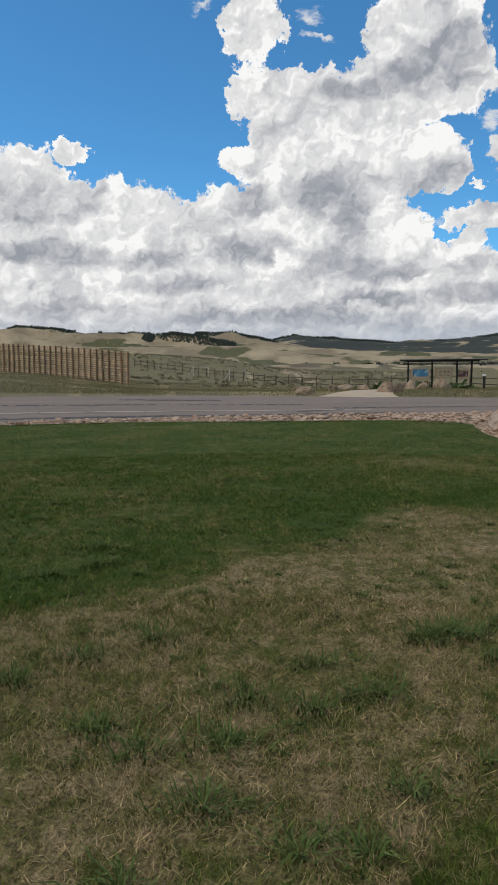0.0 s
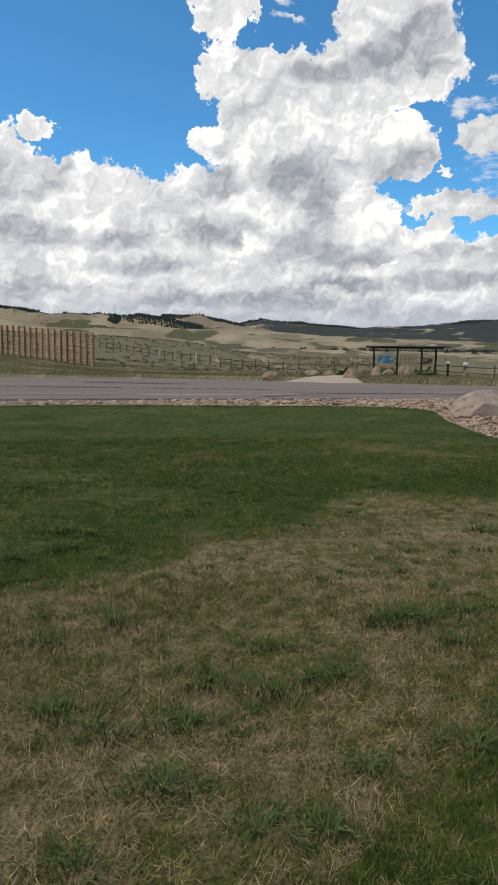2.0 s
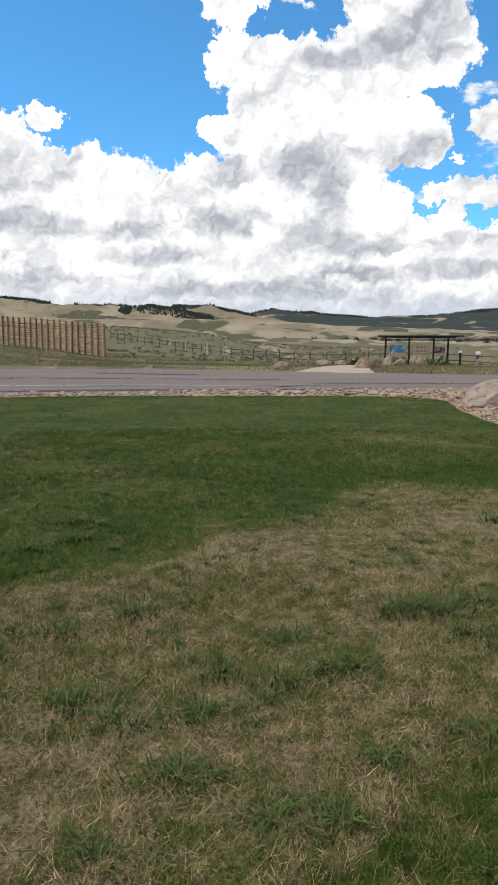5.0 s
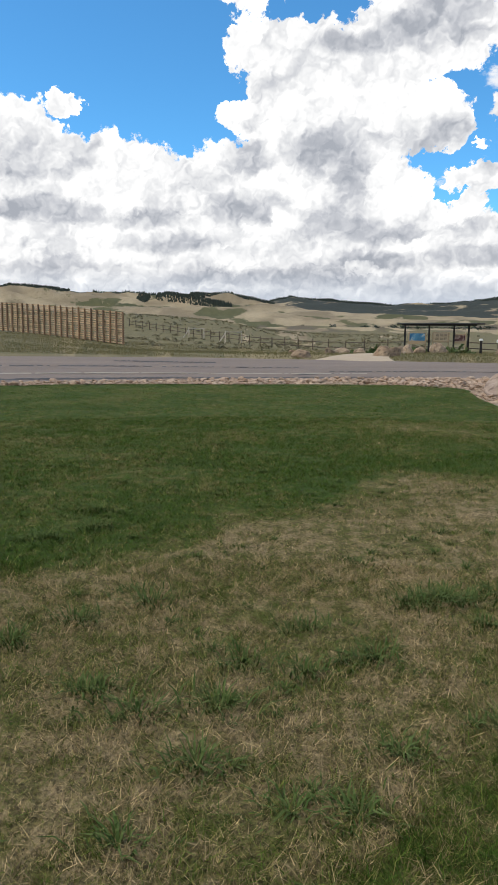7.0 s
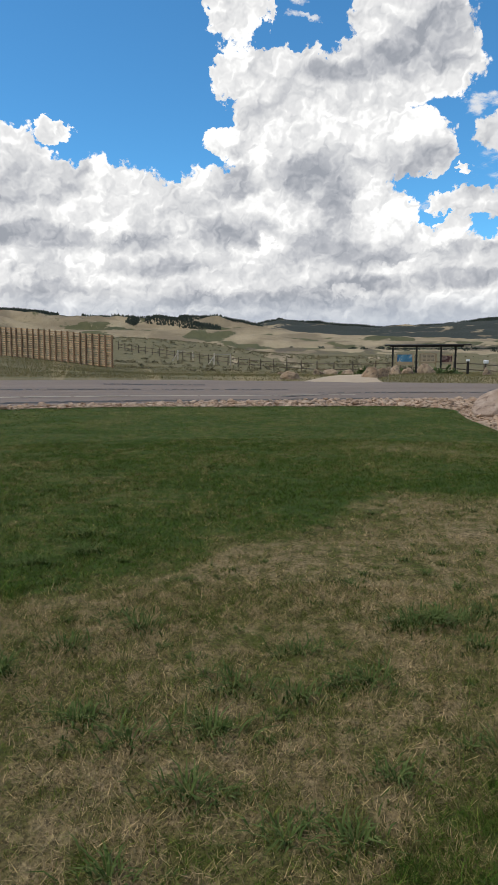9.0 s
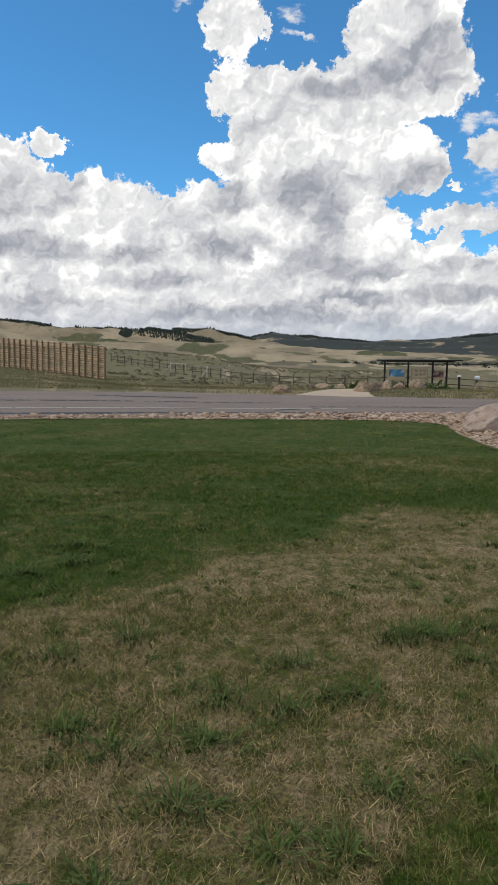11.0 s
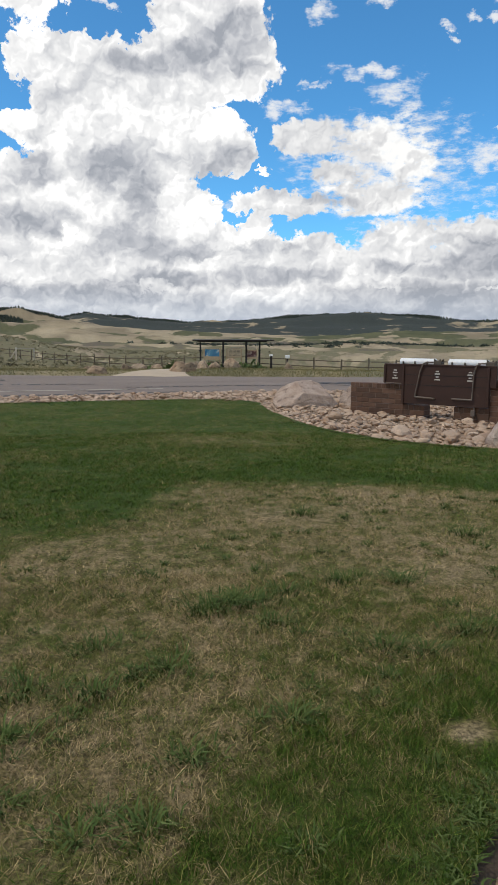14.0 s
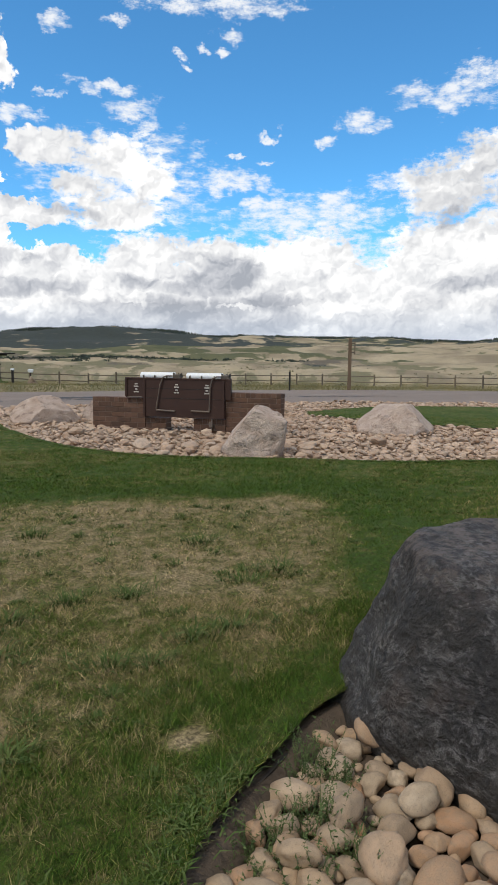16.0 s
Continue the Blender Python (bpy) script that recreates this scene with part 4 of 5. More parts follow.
    return m @ Matrix.Diagonal((s, s * rng.uniform(0.6, 0.9), s * rng.uniform(0.75, 1.1), 1))


for o in places[:300]:
    ob = new("stone", rng.choice(rubble_kinds))
    ob.parent = bed
    ob.matrix_world = stone_pose(o, 0.22)
vs, fs, base = [], [], 0
shapes = [(np.array([v.co for v in me.vertices]), [tuple(p.vertices) for p in me.polygons]) for me in rough_kinds]
for o in places[300:]:
    v, f = rng.choice(shapes)
    m = np.array(stone_pose(o, 0.2))
    vs.append(v @ m[:3, :3].T + m[:3, 3])
    fs += [tuple(a + base for a in q) for q in f]
    base += len(v)
many = new("loose_stones", mesh_from("loose_stones", np.vstack(vs), fs, M["rubble_many"], False))
many.parent = bed
tagged(many, "tan and pink quarried stones", kind="stuff")
# a few larger slabs
for x, y, s, seed in ((5.65, 10.1, 0.5, 1), (6.2, 9.5, 0.4, 2), (5.5, 12.6, 0.36, 3), (9.4, 8.3, 0.4, 4)):
    ob = new("stone", rubble_kinds[seed % 6])
    ob.parent = bed
    ob.matrix_world = pose(x, y, 0.06, 8, -6, seed * 50) @ Matrix.Diagonal((s, s * 0.75, s * 0.9, 1))

# the near bed: soil, a black edging strip and river stones
bed_poly = np.vstack([NEAR_BED, [(6, -3), (0.6, -3)]])
gx, gy = np.meshgrid(np.arange(0.3, 6.2, 0.05), np.arange(-3.2, 2.9, 0.05), indexing="ij")
vid = np.arange(gx.size).reshape(gx.shape)
vv = np.stack([gx, gy, -0.13 + 0.02 * wobble(gx, gy, 7.0) + 0.085 * step(0.16, 0.01, edge_distance(NEAR_BED, gx, gy))], -1).reshape(-1, 3)
ff = [(vid[i, j], vid[i + 1, j], vid[i + 1, j + 1], vid[i, j + 1]) for i in range(gx.shape[0] - 1) for j in range(gx.shape[1] - 1)]
soil = tagged(new("soil_bed", mesh_from("soil_bed", vv, ff, M["soil"], True)), "bare dark soil in a sunken planting bed", "soil", kind="structure")
ev, ef = [], []
for n, (x, y) in enumerate(NEAR_BED):
    ev += [(x, y, -0.055), (x, y, -0.2), (x + 0.004, y - 0.012, -0.055), (x + 0.004, y - 0.012, -0.2)]
    if n:
        a = 4 * n
        ef += [(a - 4, a - 3, a + 1, a), (a - 2, a + 2, a + 3, a - 1), (a - 4, a, a + 2, a - 2)]
tagged(new("lawn_edging", mesh_from("lawn_edging", ev, ef, M["edging"])), "black plastic edging strip along the lawn", "edging", kind="structure")


def rim(name, line, side, width, label):
    """A turf strip that closes the lawn's stepped edge along a curve."""
    line = np.array(line)
    d = np.gradient(line, axis=0)
    d /= np.linalg.norm(d, axis=1)[:, None]
    nrm = np.stack([-d[:, 1], d[:, 0]], -1) * side
    verts, faces = [], []
    for n in range(len(line)):
        for i in range(4):
            p = line[n] + nrm[n] * width * i / 3
            verts.append((p[0], p[1], 0.012 - 0.010 * (i == 0)))
        if n:
            a = 4 * n
            faces += [(a - 4 + i, a + i, a + i + 1, a - 3 + i) for i in range(3)]
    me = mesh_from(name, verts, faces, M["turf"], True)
    v = np.array(verts)
    store(me, "lush", lushness(v[:, 0], v[:, 1]))
    tagged(new(name, me), label, "lawn", kind="structure")


rim("lawn_rim", NEAR_BED, 1, 0.14, "green turf rim above the planting bed")
rim("lawn_rim", LAWN_EDGE, -1, 0.14, "green turf rim along the stones")
cobble_kinds = [stone_mesh("river_stone", 200 + i, M["cobble"], 3, (0.62, 0.7, 0.55, 0.66, 0.6, 0.72, 0.58)[i], (0.3, 0.5, 0.2, 0.7, 0.4, 0.2, 0.6)[i], 0.20) for i in range(7)]


def in_near_bed(x, y):
    return inside(bed_poly, x, y) & (edge_distance(NEAR_BED, x, y) > 0.10) & ~((x > 2.36) & (y > 0.95) & (x < 3.8))


cobbles = scatter(in_near_bed, 1.0, 2.9, 0.55, 2.2, (0.09, 0.195), 7000, 8, 0.76, 290)
upper = scatter(lambda x, y: in_near_bed(x, y) & (edge_distance(NEAR_BED, x, y) > 0.22), 1.2, 2.5, 0.5, 2.1, (0.13, 0.19), 400, 18, 1.5, 16)
for layer, o in [(0.0, o) for o in cobbles] + [(0.045, o) for o in upper]:
    ob = new("river_stone", rng.choice(cobble_kinds))
    ob.parent = soil
    s = o[2] * rng.uniform(1.0, 1.15)
    ob.matrix_world = pose(o[0], o[1], -0.125 + 0.28 * o[2] + layer + 0.085 * float(step(0.14, 0.02, edge_distance(NEAR_BED, np.array(o[0]), np.array(o[1])))), rng.uniform(-18, 18), rng.uniform(-18, 18), rng.uniform(0, 360)) @ Matrix.Diagonal((s * 1.1, s * rng.uniform(0.68, 0.9), s * rng.uniform(0.85, 1.05), 1))

# the rest of the near bed, joined
far_cobbles = scatter(lambda x, y: in_near_bed(x, y) & ((x > 2.9) | (y < 0.55) | (x < 1.0)), 0.6, 6.0, -3.0, 2.4, (0.09, 0.24), 12000, 28, 0.70)
plain = [stone_mesh("river_stone_far", 230 + i, M["cobble_many"], 2, 0.62, 0.1, 0.14) for i in range(4)]
shapes = [(np.array([v.co for v in me.vertices]), [tuple(p.vertices) for p in me.polygons]) for me in plain]
vs, fs, base = [], [], 0
filler = scatter(in_near_bed, 1.0, 2.9, 0.55, 2.2, (0.05, 0.09), 900, 38, 1.2)
for o in far_cobbles + filler:
    v, f = rng.choice(shapes)
    m = np.array(pose(o[0], o[1], -0.125 + 0.28 * o[2] + 0.085 * float(step(0.14, 0.02, edge_distance(NEAR_BED, np.array(o[0]), np.array(o[1])))), rng.uniform(-15, 15), rng.uniform(-15, 15), rng.uniform(0, 360)) @ Matrix.Diagonal((o[2] * 1.15, o[2] * 0.85, o[2], 1)))
    vs.append(v @ m[:3, :3].T + m[:3, 3])
    fs += [tuple(a + base for a in q) for q in f]
    base += len(v)
more = new("river_stones", mesh_from("river_stones", np.vstack(vs), fs, M["cobble_many"], True))
more.parent = soil
tagged(more, "tan and brown rounded river stones", kind="stuff")


# ---- the sign, seen from behind: brick walls, brown panel, lamp hoods ----
def empty(name, m, label, category, group=""):
    ob = new(name)
    ob.matrix_world = m
    return tagged(ob, label, category, group)


def turn_of(dx, dy):
    return math.degrees(math.atan2(dy, dx))


def build_sign():
    """Local x runs along the wall, local -y faces the lawn."""
    base = pose(6.40, 13.84, -0.04, 0, 0, turn_of(2.47, -3.43))
    wall = empty("brick_sign_wall", base, "low brown brick wall carrying a brown board sign", "wall")
    depth, course, length, joint = 0.30, 0.1016, 0.305, 0.011

    def masonry(x0, x1, z0, z1, courses):
        bm = bmesh.new()
        box(bm, (x1 - x0 - 0.016, depth - 0.016, z1 - z0 - 0.01), ((x0 + x1) / 2, depth / 2, (z0 + z1) / 2 - 0.004))
        part("mortar_core", bm, M["mortar"], wall)
        h = (z1 - z0) / courses
        for c in range(courses):
            z = z0 + h * (c + 0.5)
            x = x0
            cuts = [x0]
            first = length if c % 2 == 0 else length / 2
            while x < x1 - 0.06:
                x = min(x + first, x1)
                first = length
                if x1 - x < 0.08:
                    x = x1
                cuts.append(x)
            top = c == courses - 1
            if top:
                n = max(int((x1 - x0) / 0.1), 1)
                cuts = [x0 + (x1 - x0) * i / n for i in range(n + 1)]
            for a, b in zip(cuts[:-1], cuts[1:]):
                ob = new("brick", brick_of(round(b - a - joint, 3), round(h - joint, 3), depth))
                ob.parent = wall
                ob.matrix_basis = pose((a + b) / 2, depth / 2, z)

    made = {}

    def brick_of(w, h, d):
        if (w, h) not in made:
            bm = bmesh.new()
            box(bm, (w, d, h), (0, 0, 0), None, 0.005)
            me = bpy.data.meshes.new("brick")
            bm.to_mesh(me)
            bm.free()
            me.materials.append(M["brick"])
            made[(w, h)] = me
        return made[(w, h)]

    masonry(0.0, 1.26, -0.05, 0.69, 7)
    masonry(1.26, 1.73, -0.05, 0.28, 3)
    masonry(2.35, 3.06, -0.05, 0.30, 3)
    masonry(3.06, 4.22, -0.05, 0.85, 9)
    # the panel, proud of the walls, made of boards with a frame
    panel = empty("board_sign", base, "dark brown painted board sign seen from behind, with white stencilled notices", "sign")
    bm = bmesh.new()
    box(bm, (1.81, 0.07, 0.78), (2.165, -0.042, 0.70), None, 0.004)
    part("panel", bm, M["brown_paint"], panel)
    for x0, x1 in ((0.84, 1.26), (3.07, 3.19)):
        bm = bmesh.new()
        box(bm, (x1 - x0 - 0.004, 0.07, 0.39), ((x0 + x1) / 2, -0.042, 0.895), None, 0.004)
        part("panel_wing", bm, M["brown_paint"], panel)
    for z in (0.70, 0.90):
        bm = bmesh.new()
        box(bm, (1.80, 0.006, 0.012), (2.165, -0.078, z))
        part("board_joint", bm, M["kiosk_steel"], panel)
    for x in (0.86, 1.28, 3.04):
        bm = bmesh.new()
        box(bm, (0.045, 0.03, 0.37 if x < 1 else 0.76), (x, -0.09, 0.905 if x < 1 else 0.70), None, 0.004)
        part("batten", bm, M["brown_paint"], panel)
    bm = bmesh.new()
    box(bm, (2.35, 0.10, 0.03), (2.015, -0.042, 1.105), None, 0.004)
    part("top_rail", bm, M["brown_paint"], panel)
    bm = bmesh.new()
    box(bm, (0.36, 0.05, 0.02), (1.05, -0.06, 0.715), None, 0.004)
    part("ledge", bm, M["conduit"], panel)
    # unreadable stencilled lines: plain bars
    for x in (1.09, 2.01, 2.68):
        for z, w in ((0.965, 0.07), (0.915, 0.11), (0.855, 0.06), (0.80, 0.12)):
            for s in (-0.25, 0.25):
                bm = bmesh.new()
                box(bm, (w * 0.46, 0.004, 0.026), (x + s * w, -0.082 if x > 1.2 else -0.080, z + 0.02))
                part("stencil_bar", bm, M["white_paint"], panel, "worn white stencilled lettering")
    # white lamp hoods along the top
    for x0, x1 in ((1.15, 1.92), (2.19, 2.98)):
        hood = empty("lamp_hood", base, "white enamel tube lamp hood on top of the sign", "light fixture", "sign lamps")
        bm = bmesh.new()
        rod(bm, (x0, 0.06, 1.155), (x1, 0.06, 1.155), 0.078, sides=20)
        bmesh.ops.bevel(bm, geom=[e for e in bm.edges if e.calc_length() < 0.04], offset=0.01, segments=1, affect="EDGES")
        part("hood", bm, M["white_metal"], hood)
        for f in (0.12, 0.45, 0.80):
            bm = bmesh.new()
            box(bm, (0.022, 0.05, 0.075), (x0 + (x1 - x0) * f, -0.028, 1.135), None, 0.004)
            part("clip", bm, M["dark_metal"], hood)
        bm = bmesh.new()
        box(bm, (0.17, 0.16, 0.085), (x1 + 0.07, 0.03, 1.155), None, 0.012)
        part("junction_box", bm, M["dark_metal"], hood)
        for dx in (-0.05, 0.04, 0.09):
            bm = bmesh.new()
            rod(bm, (x1 + 0.06 + dx, 0.0, 1.19), (x1 + 0.07 + dx * 1.4, -0.05, 1.225), 0.022, 0.012)
            part("fitting", bm, M["dark_metal"], hood)
    for pts, tail in ((((1.93, 1.165), (1.80, 1.165), (1.72, 1.13), (1.655, 0.98), (1.565, 0.50), (1.565, 0.455)), ((1.565, 0.455), (1.97, 0.44))),
                      (((2.99, 1.165), (2.90, 1.165), (2.81, 1.12), (2.765, 0.98), (2.745, 0.50), (2.745, 0.455)), ((2.745, 0.455), (2.35, 0.455)))):
        pipe = empty("cable_conduit", base, "thin brown steel conduit bent down the back of the sign", "pipe", "sign conduits")
        for a, b in zip(pts[:-1], pts[1:]):
            bm = bmesh.new()
            rod(bm, (a[0], -0.115, a[1]), (b[0], -0.115, b[1]), 0.014)
            part("pipe", bm, M["conduit"], pipe)
        bm = bmesh.new()
        rod(bm, (tail[0][0], -0.115, tail[0][1]), (tail[1][0], -0.115, tail[1][1]), 0.018)
        part("pipe", bm, M["conduit"], pipe)
        for x, z in (pts[3], pts[4], tail[1]):
            bm = bmesh.new()
            box(bm, (0.03, 0.05, 0.03), (x, -0.10, z), None, 0.004)
            part("bracket", bm, M["dark_metal"], pipe)
    drop = empty("outlet_box", base, "grey conduit drop with an outlet box under the sign", "outlet")
    bm = bmesh.new()
    rod(bm, (2.79, -0.05, 0.40), (2.76, -0.05, 0.0), 0.018)
    part("pipe", bm, M["conduit"], drop)
    bm = bmesh.new()
    box(bm, (0.08, 0.06, 0.12), (2.765, -0.06, 0.19), None, 0.008)
    part("box", bm, M["conduit"], drop)


build_sign()


# ---- across the road ----
def land(az, r):
    """A point on the ground at an azimuth (degrees to the right) and a distance."""
    a = math.radians(az)
    return Vector((r * math.sin(a), r * math.cos(a), float(terrain(az, r)) - 0.05))


def land_at(x, y):
    return float(terrain(math.degrees(math.atan2(x, y)), math.hypot(x, y))) - 0.05


def unit_box(name, mat, bevel=0.06):
    bm = bmesh.new()
    box(bm, (1, 1, 1), (0, 0, 0), None, bevel)
    me = bpy.data.meshes.new(name)
    bm.to_mesh(me)
    bm.free()
    me.materials.append(mat)
    return me


def bar(me, name, parent, a, b, w, d):
    """A squared bar from a to b out of a shared unit box."""
    a, b = Vector(a), Vector(b)
    ob = new(name, me)
    ob.parent = parent
    ob.matrix_world = Matrix.Translation((a + b) / 2) @ (b - a).to_track_quat("Z", "Y").to_matrix().to_4x4() @ Matrix.Diagonal((w, d, (b - a).length, 1))
    return ob


def build_snow_fence():
    right, left = Vector((-12.1, 63.3, 0)), Vector((-37.5, 81.0, 0))
    fence = empty("snow_fence", pose(0, 0, 0), "tall weathered wooden snow fence of close slats on posts", "fence")
    post, slat = unit_box("post", M["stud"]), unit_box("slat", M["slat"])
    n = 37
    run = (left - right) / (n - 1)
    nrm = Vector((run.y, -run.x, 0)).normalized()
    if nrm.y > 0:
        nrm = -nrm
    feet = []
    r2 = random.Random(4)
    for i in range(n):
        p = right + run * i
        p.z = land_at(p.x, p.y)
        feet.append(p)
        lean = Vector((r2.uniform(-0.03, 0.03), r2.uniform(-0.03, 0.03), 0))
        bar(post, "post", fence, p + Vector((0, 0, -0.2)) + nrm * 0.16, p + Vector((0, 0, 3.02 + r2.uniform(-0.03, 0.06))) + lean + nrm * 0.10, 0.15, 0.12)
    rows = 14
    for i in range(0, n - 1, 4):
        j = min(i + 4, n - 1)
        for k in range(rows):
            z = 0.16 + 2.74 * k / (rows - 1)
            a, b = feet[i] + Vector((0, 0, z + r2.uniform(-0.025, 0.025))), feet[j] + Vector((0, 0, z + r2.uniform(-0.025, 0.025)))
            bar(slat, "slat", fence, a, b, 0.025, 0.13)


build_snow_fence()


def build_rail_fence():
    fence = empty("rail_fence", pose(0, 0, 0), "weathered post-and-rail fence along the field", "fence")
    post, rail, pale = unit_box("post", M["rail"], 0.12), unit_box("rail", M["rail"], 0.12), unit_box("post", M["pale_post"], 0.12)
    line = [land(a, r) for a, r in ((-10.4, 118), (-9.0, 112), (-5.4, 98), (-2.2, 88), (2.5, 77), (8.5, 68), (14, 64.5), (17.5, 63), (24, 64), (37, 68), (48, 69), (56, 69), (66, 72))]
    curve = spline([(p.x, p.y) for p in line], 40)
    seg = np.hypot(*np.diff(curve, axis=0).T)
    run = np.concatenate([[0], np.cumsum(seg)])
    stations = np.arange(0, run[-1], 2.55)
    pts = [Vector((float(np.interp(s, run, curve[:, 0])), float(np.interp(s, run, curve[:, 1])), 0)) for s in stations]
    for p in pts:
        p.z = land_at(p.x, p.y)
    r3 = random.Random(6)
    for i, p in enumerate(pts):
        h = 1.18 + r3.uniform(-0.06, 0.08)
        bar(post, "post", fence, p + Vector((0, 0, -0.2)), p + Vector((r3.uniform(-0.04, 0.04), 0, h)), 0.14, 0.13)
        if i:
            q = pts[i - 1]
            for z in (0.42, 0.95):
                bar(rail, "rail", fence, q + Vector((0, 0, z + r3.uniform(-0.05, 0.05))), p + Vector((0, 0, z + r3.uniform(-0.05, 0.05))), 0.07, 0.09)
    # bleached brace posts
    for az, r in ((-5.6, 92), (-2.6, 84)):
        b = empty("brace_post", pose(*land(az, r)), "bleached wooden fence brace post leaning on a strut", "fence post", "bleached brace posts")
        for a, c, w in (((0, 0, -0.2), (0.05, 0, 1.45), 0.16), ((-0.75, -0.1, -0.1), (0.0, 0, 1.1), 0.13), ((0, 0, 1.3), (2.0, 0.3, 1.25), 0.09), ((2.0, 0.3, -0.2), (2.0, 0.3, 1.35), 0.13)):
            ob = bar(pale, "timber", b, a, c, w, w)
            ob.matrix_basis = ob.matrix_world.copy()
    return pts


build_rail_fence()


def build_kiosk():
    """Four dark posts under a flat roof; three boards between them."""
    r = 60.0
    left, right = land(11.45, r), land(18.15, r)
    run = right - left
    wide = math.hypot(run.x, run.y)
    base = pose(left.x, left.y, -0.62, 0, 0, turn_of(run.x, run.y))
    k = empty("information_kiosk", base, "dark steel information kiosk with a flat roof and three boards", "kiosk")
    bm = bmesh.new()
    box(bm, (wide, 1.5, 0.10), (wide / 2, 0.2, 2.16), pose(0, 0, 0, 1.0, -0.2, 0), 0.01)
    part("roof", bm, M["kiosk_steel"], k)
    bm = bmesh.new()
    box(bm, (wide * 0.86, 0.10, 0.12), (wide / 2 - 0.1, 0, 2.05), None, 0.01)
    part("beam", bm, M["kiosk_steel"], k)
    for f, y in ((0.095, 0), (0.375, 0), (0.66, 0), (0.83, 0.9)):
        bm = bmesh.new()
        box(bm, (0.15, 0.15, 2.3), (wide * f, y, 0.96), None, 0.012)
        post = part("post", bm, M["kiosk_steel"], k)
        bm = bmesh.new()
        box(bm, (0.24, 0.20, 0.07), (wide * f, y, 1.25), None, 0.01)
        part("collar", bm, M["kiosk_steel"], post)
    sheets = ((0.13, 0.345, 0.45, 1.42, "map"), (0.41, 0.61, 0.62, 1.45, "text"), (0.655, 0.80, 0.55, 1.35, "photo"))
    for x0, x1, z0, z1, kind in sheets:
        bm = bmesh.new()
        box(bm, (wide * (x1 - x0), 0.08, z1 - z0), (wide * (x0 + x1) / 2, 0.12, (z0 + z1) / 2), None, 0.01)
        board = part("board", bm, M["panel_wood"], k, "tan wooden notice board")
        bm = bmesh.new()
        w, h = wide * (x1 - x0) * 0.82, (z1 - z0) * (0.62 if kind != "text" else 0.78)
        cx, cz = wide * (x0 + x1) / 2, (z0 + z1) / 2 + (0.12 if kind == "map" else 0.03)
        box(bm, (w, 0.012, h), (cx, 0.074, cz))
        part("poster", bm, POSTERS[kind], board, {"map": "blue and white printed map", "text": "tan printed notice", "photo": "dark brown and red printed picture"}[kind])
        if kind == "text":
            for sx in (-0.25, 0.05, 0.32):
                for row in range(5):
                    bm = bmesh.new()
                    box(bm, (w * 0.22, 0.004, h * 0.05), (cx + sx * w, 0.066, cz + h * (0.35 - 0.17 * row)))
                    part("print_bar", bm, M["rail"], board)
    for x, z0 in ((0.14, 0.0), (0.335, 0.0), (0.42, 0.0), (0.60, 0.0), (0.79, 0.0)):
        bm = bmesh.new()
        box(bm, (0.10, 0.08, 1.5), (wide * x, 0.20, 0.70), None, 0.01)
        part("board_leg", bm, M["panel_wood"], k)


def poster(name, stops, scale):
    m, kk, b = material(name)
    n = kk.noise(coords(kk), scale, 3.0, 0.6, warp=1.0)
    finish(kk, b, kk.ramp(n, stops), 0.5)
    return m


POSTERS = {
    "map": poster("printed_map", [(0.35, (0.05, 0.16, 0.30)), (0.5, (0.12, 0.34, 0.50)), (0.56, (0.55, 0.58, 0.55)), (0.68, (0.40, 0.33, 0.22))], 1.3),
    "text": poster("printed_notice", [(0.3, (0.46, 0.35, 0.22)), (0.7, (0.55, 0.43, 0.29))], 2.0),
    "photo": poster("printed_picture", [(0.35, (0.035, 0.022, 0.02)), (0.5, (0.12, 0.045, 0.04)), (0.6, (0.35, 0.25, 0.20)), (0.72, (0.07, 0.05, 0.05))], 2.6),
}
build_kiosk()


def build_post_lamp(az, r, head):
    p = land(az, r)
    b = empty("bollard", pose(*p), "dark post with a pale cap beside the kiosk" if head == "cap" else "dark post carrying a white box", "post", "posts beside the kiosk")
    bm = bmesh.new()
    rod(bm, (0, 0, -0.2), (0, 0, 1.15), 0.10 if head == "cap" else 0.05, sides=12)
    part("post", bm, M["kiosk_steel"], b)
    bm = bmesh.new()
    if head == "cap":
        rod(bm, (0, 0, 1.15), (0, 0, 1.30), 0.16, 0.13, 12)
    else:
        box(bm, (0.42, 0.3, 0.3), (0, 0, 1.2), None, 0.07)
    part("cap" if head == "cap" else "box", bm, M["white_metal"], b)


build_post_lamp(17.95, 58.0, "cap")
build_post_lamp(19.3, 60.0, "box")


def build_pole():
    """A squared timber post with a board seen edge-on."""
    p = Vector((23.8, 23.5, -0.05))
    pole = empty("timber_post", pose(*p, 0, 0, -45), "tall weathered timber post with a board seen edge-on", "post")
    bm = bmesh.new()
    box(bm, (0.17, 0.17, 2.75), (0, 0, 1.12), None, 0.012)
    part("post", bm, M["pole"], pole)
    bm = bmesh.new()
    box(bm, (0.06, 0.75, 0.62), (0.22, 0.05, 2.03), None, 0.01)
    part("board", bm, M["rail"], pole)
    for z in (1.82, 2.25):
        bm = bmesh.new()
        box(bm, (0.16, 0.08, 0.06), (0.13, 0.0, z), None, 0.006)
        part("bracket", bm, M["dark_metal"], pole)
    t = empty("steel_stake", pose(20.6, 24.1, -0.05), "dark steel fence stake at the roadside", "stake")
    bm = bmesh.new()
    box(bm, (0.05, 0.035, 1.0), (0, 0, 0.4), None, 0.006)
    box(bm, (0.012, 0.07, 1.0), (0, 0.045, 0.4))
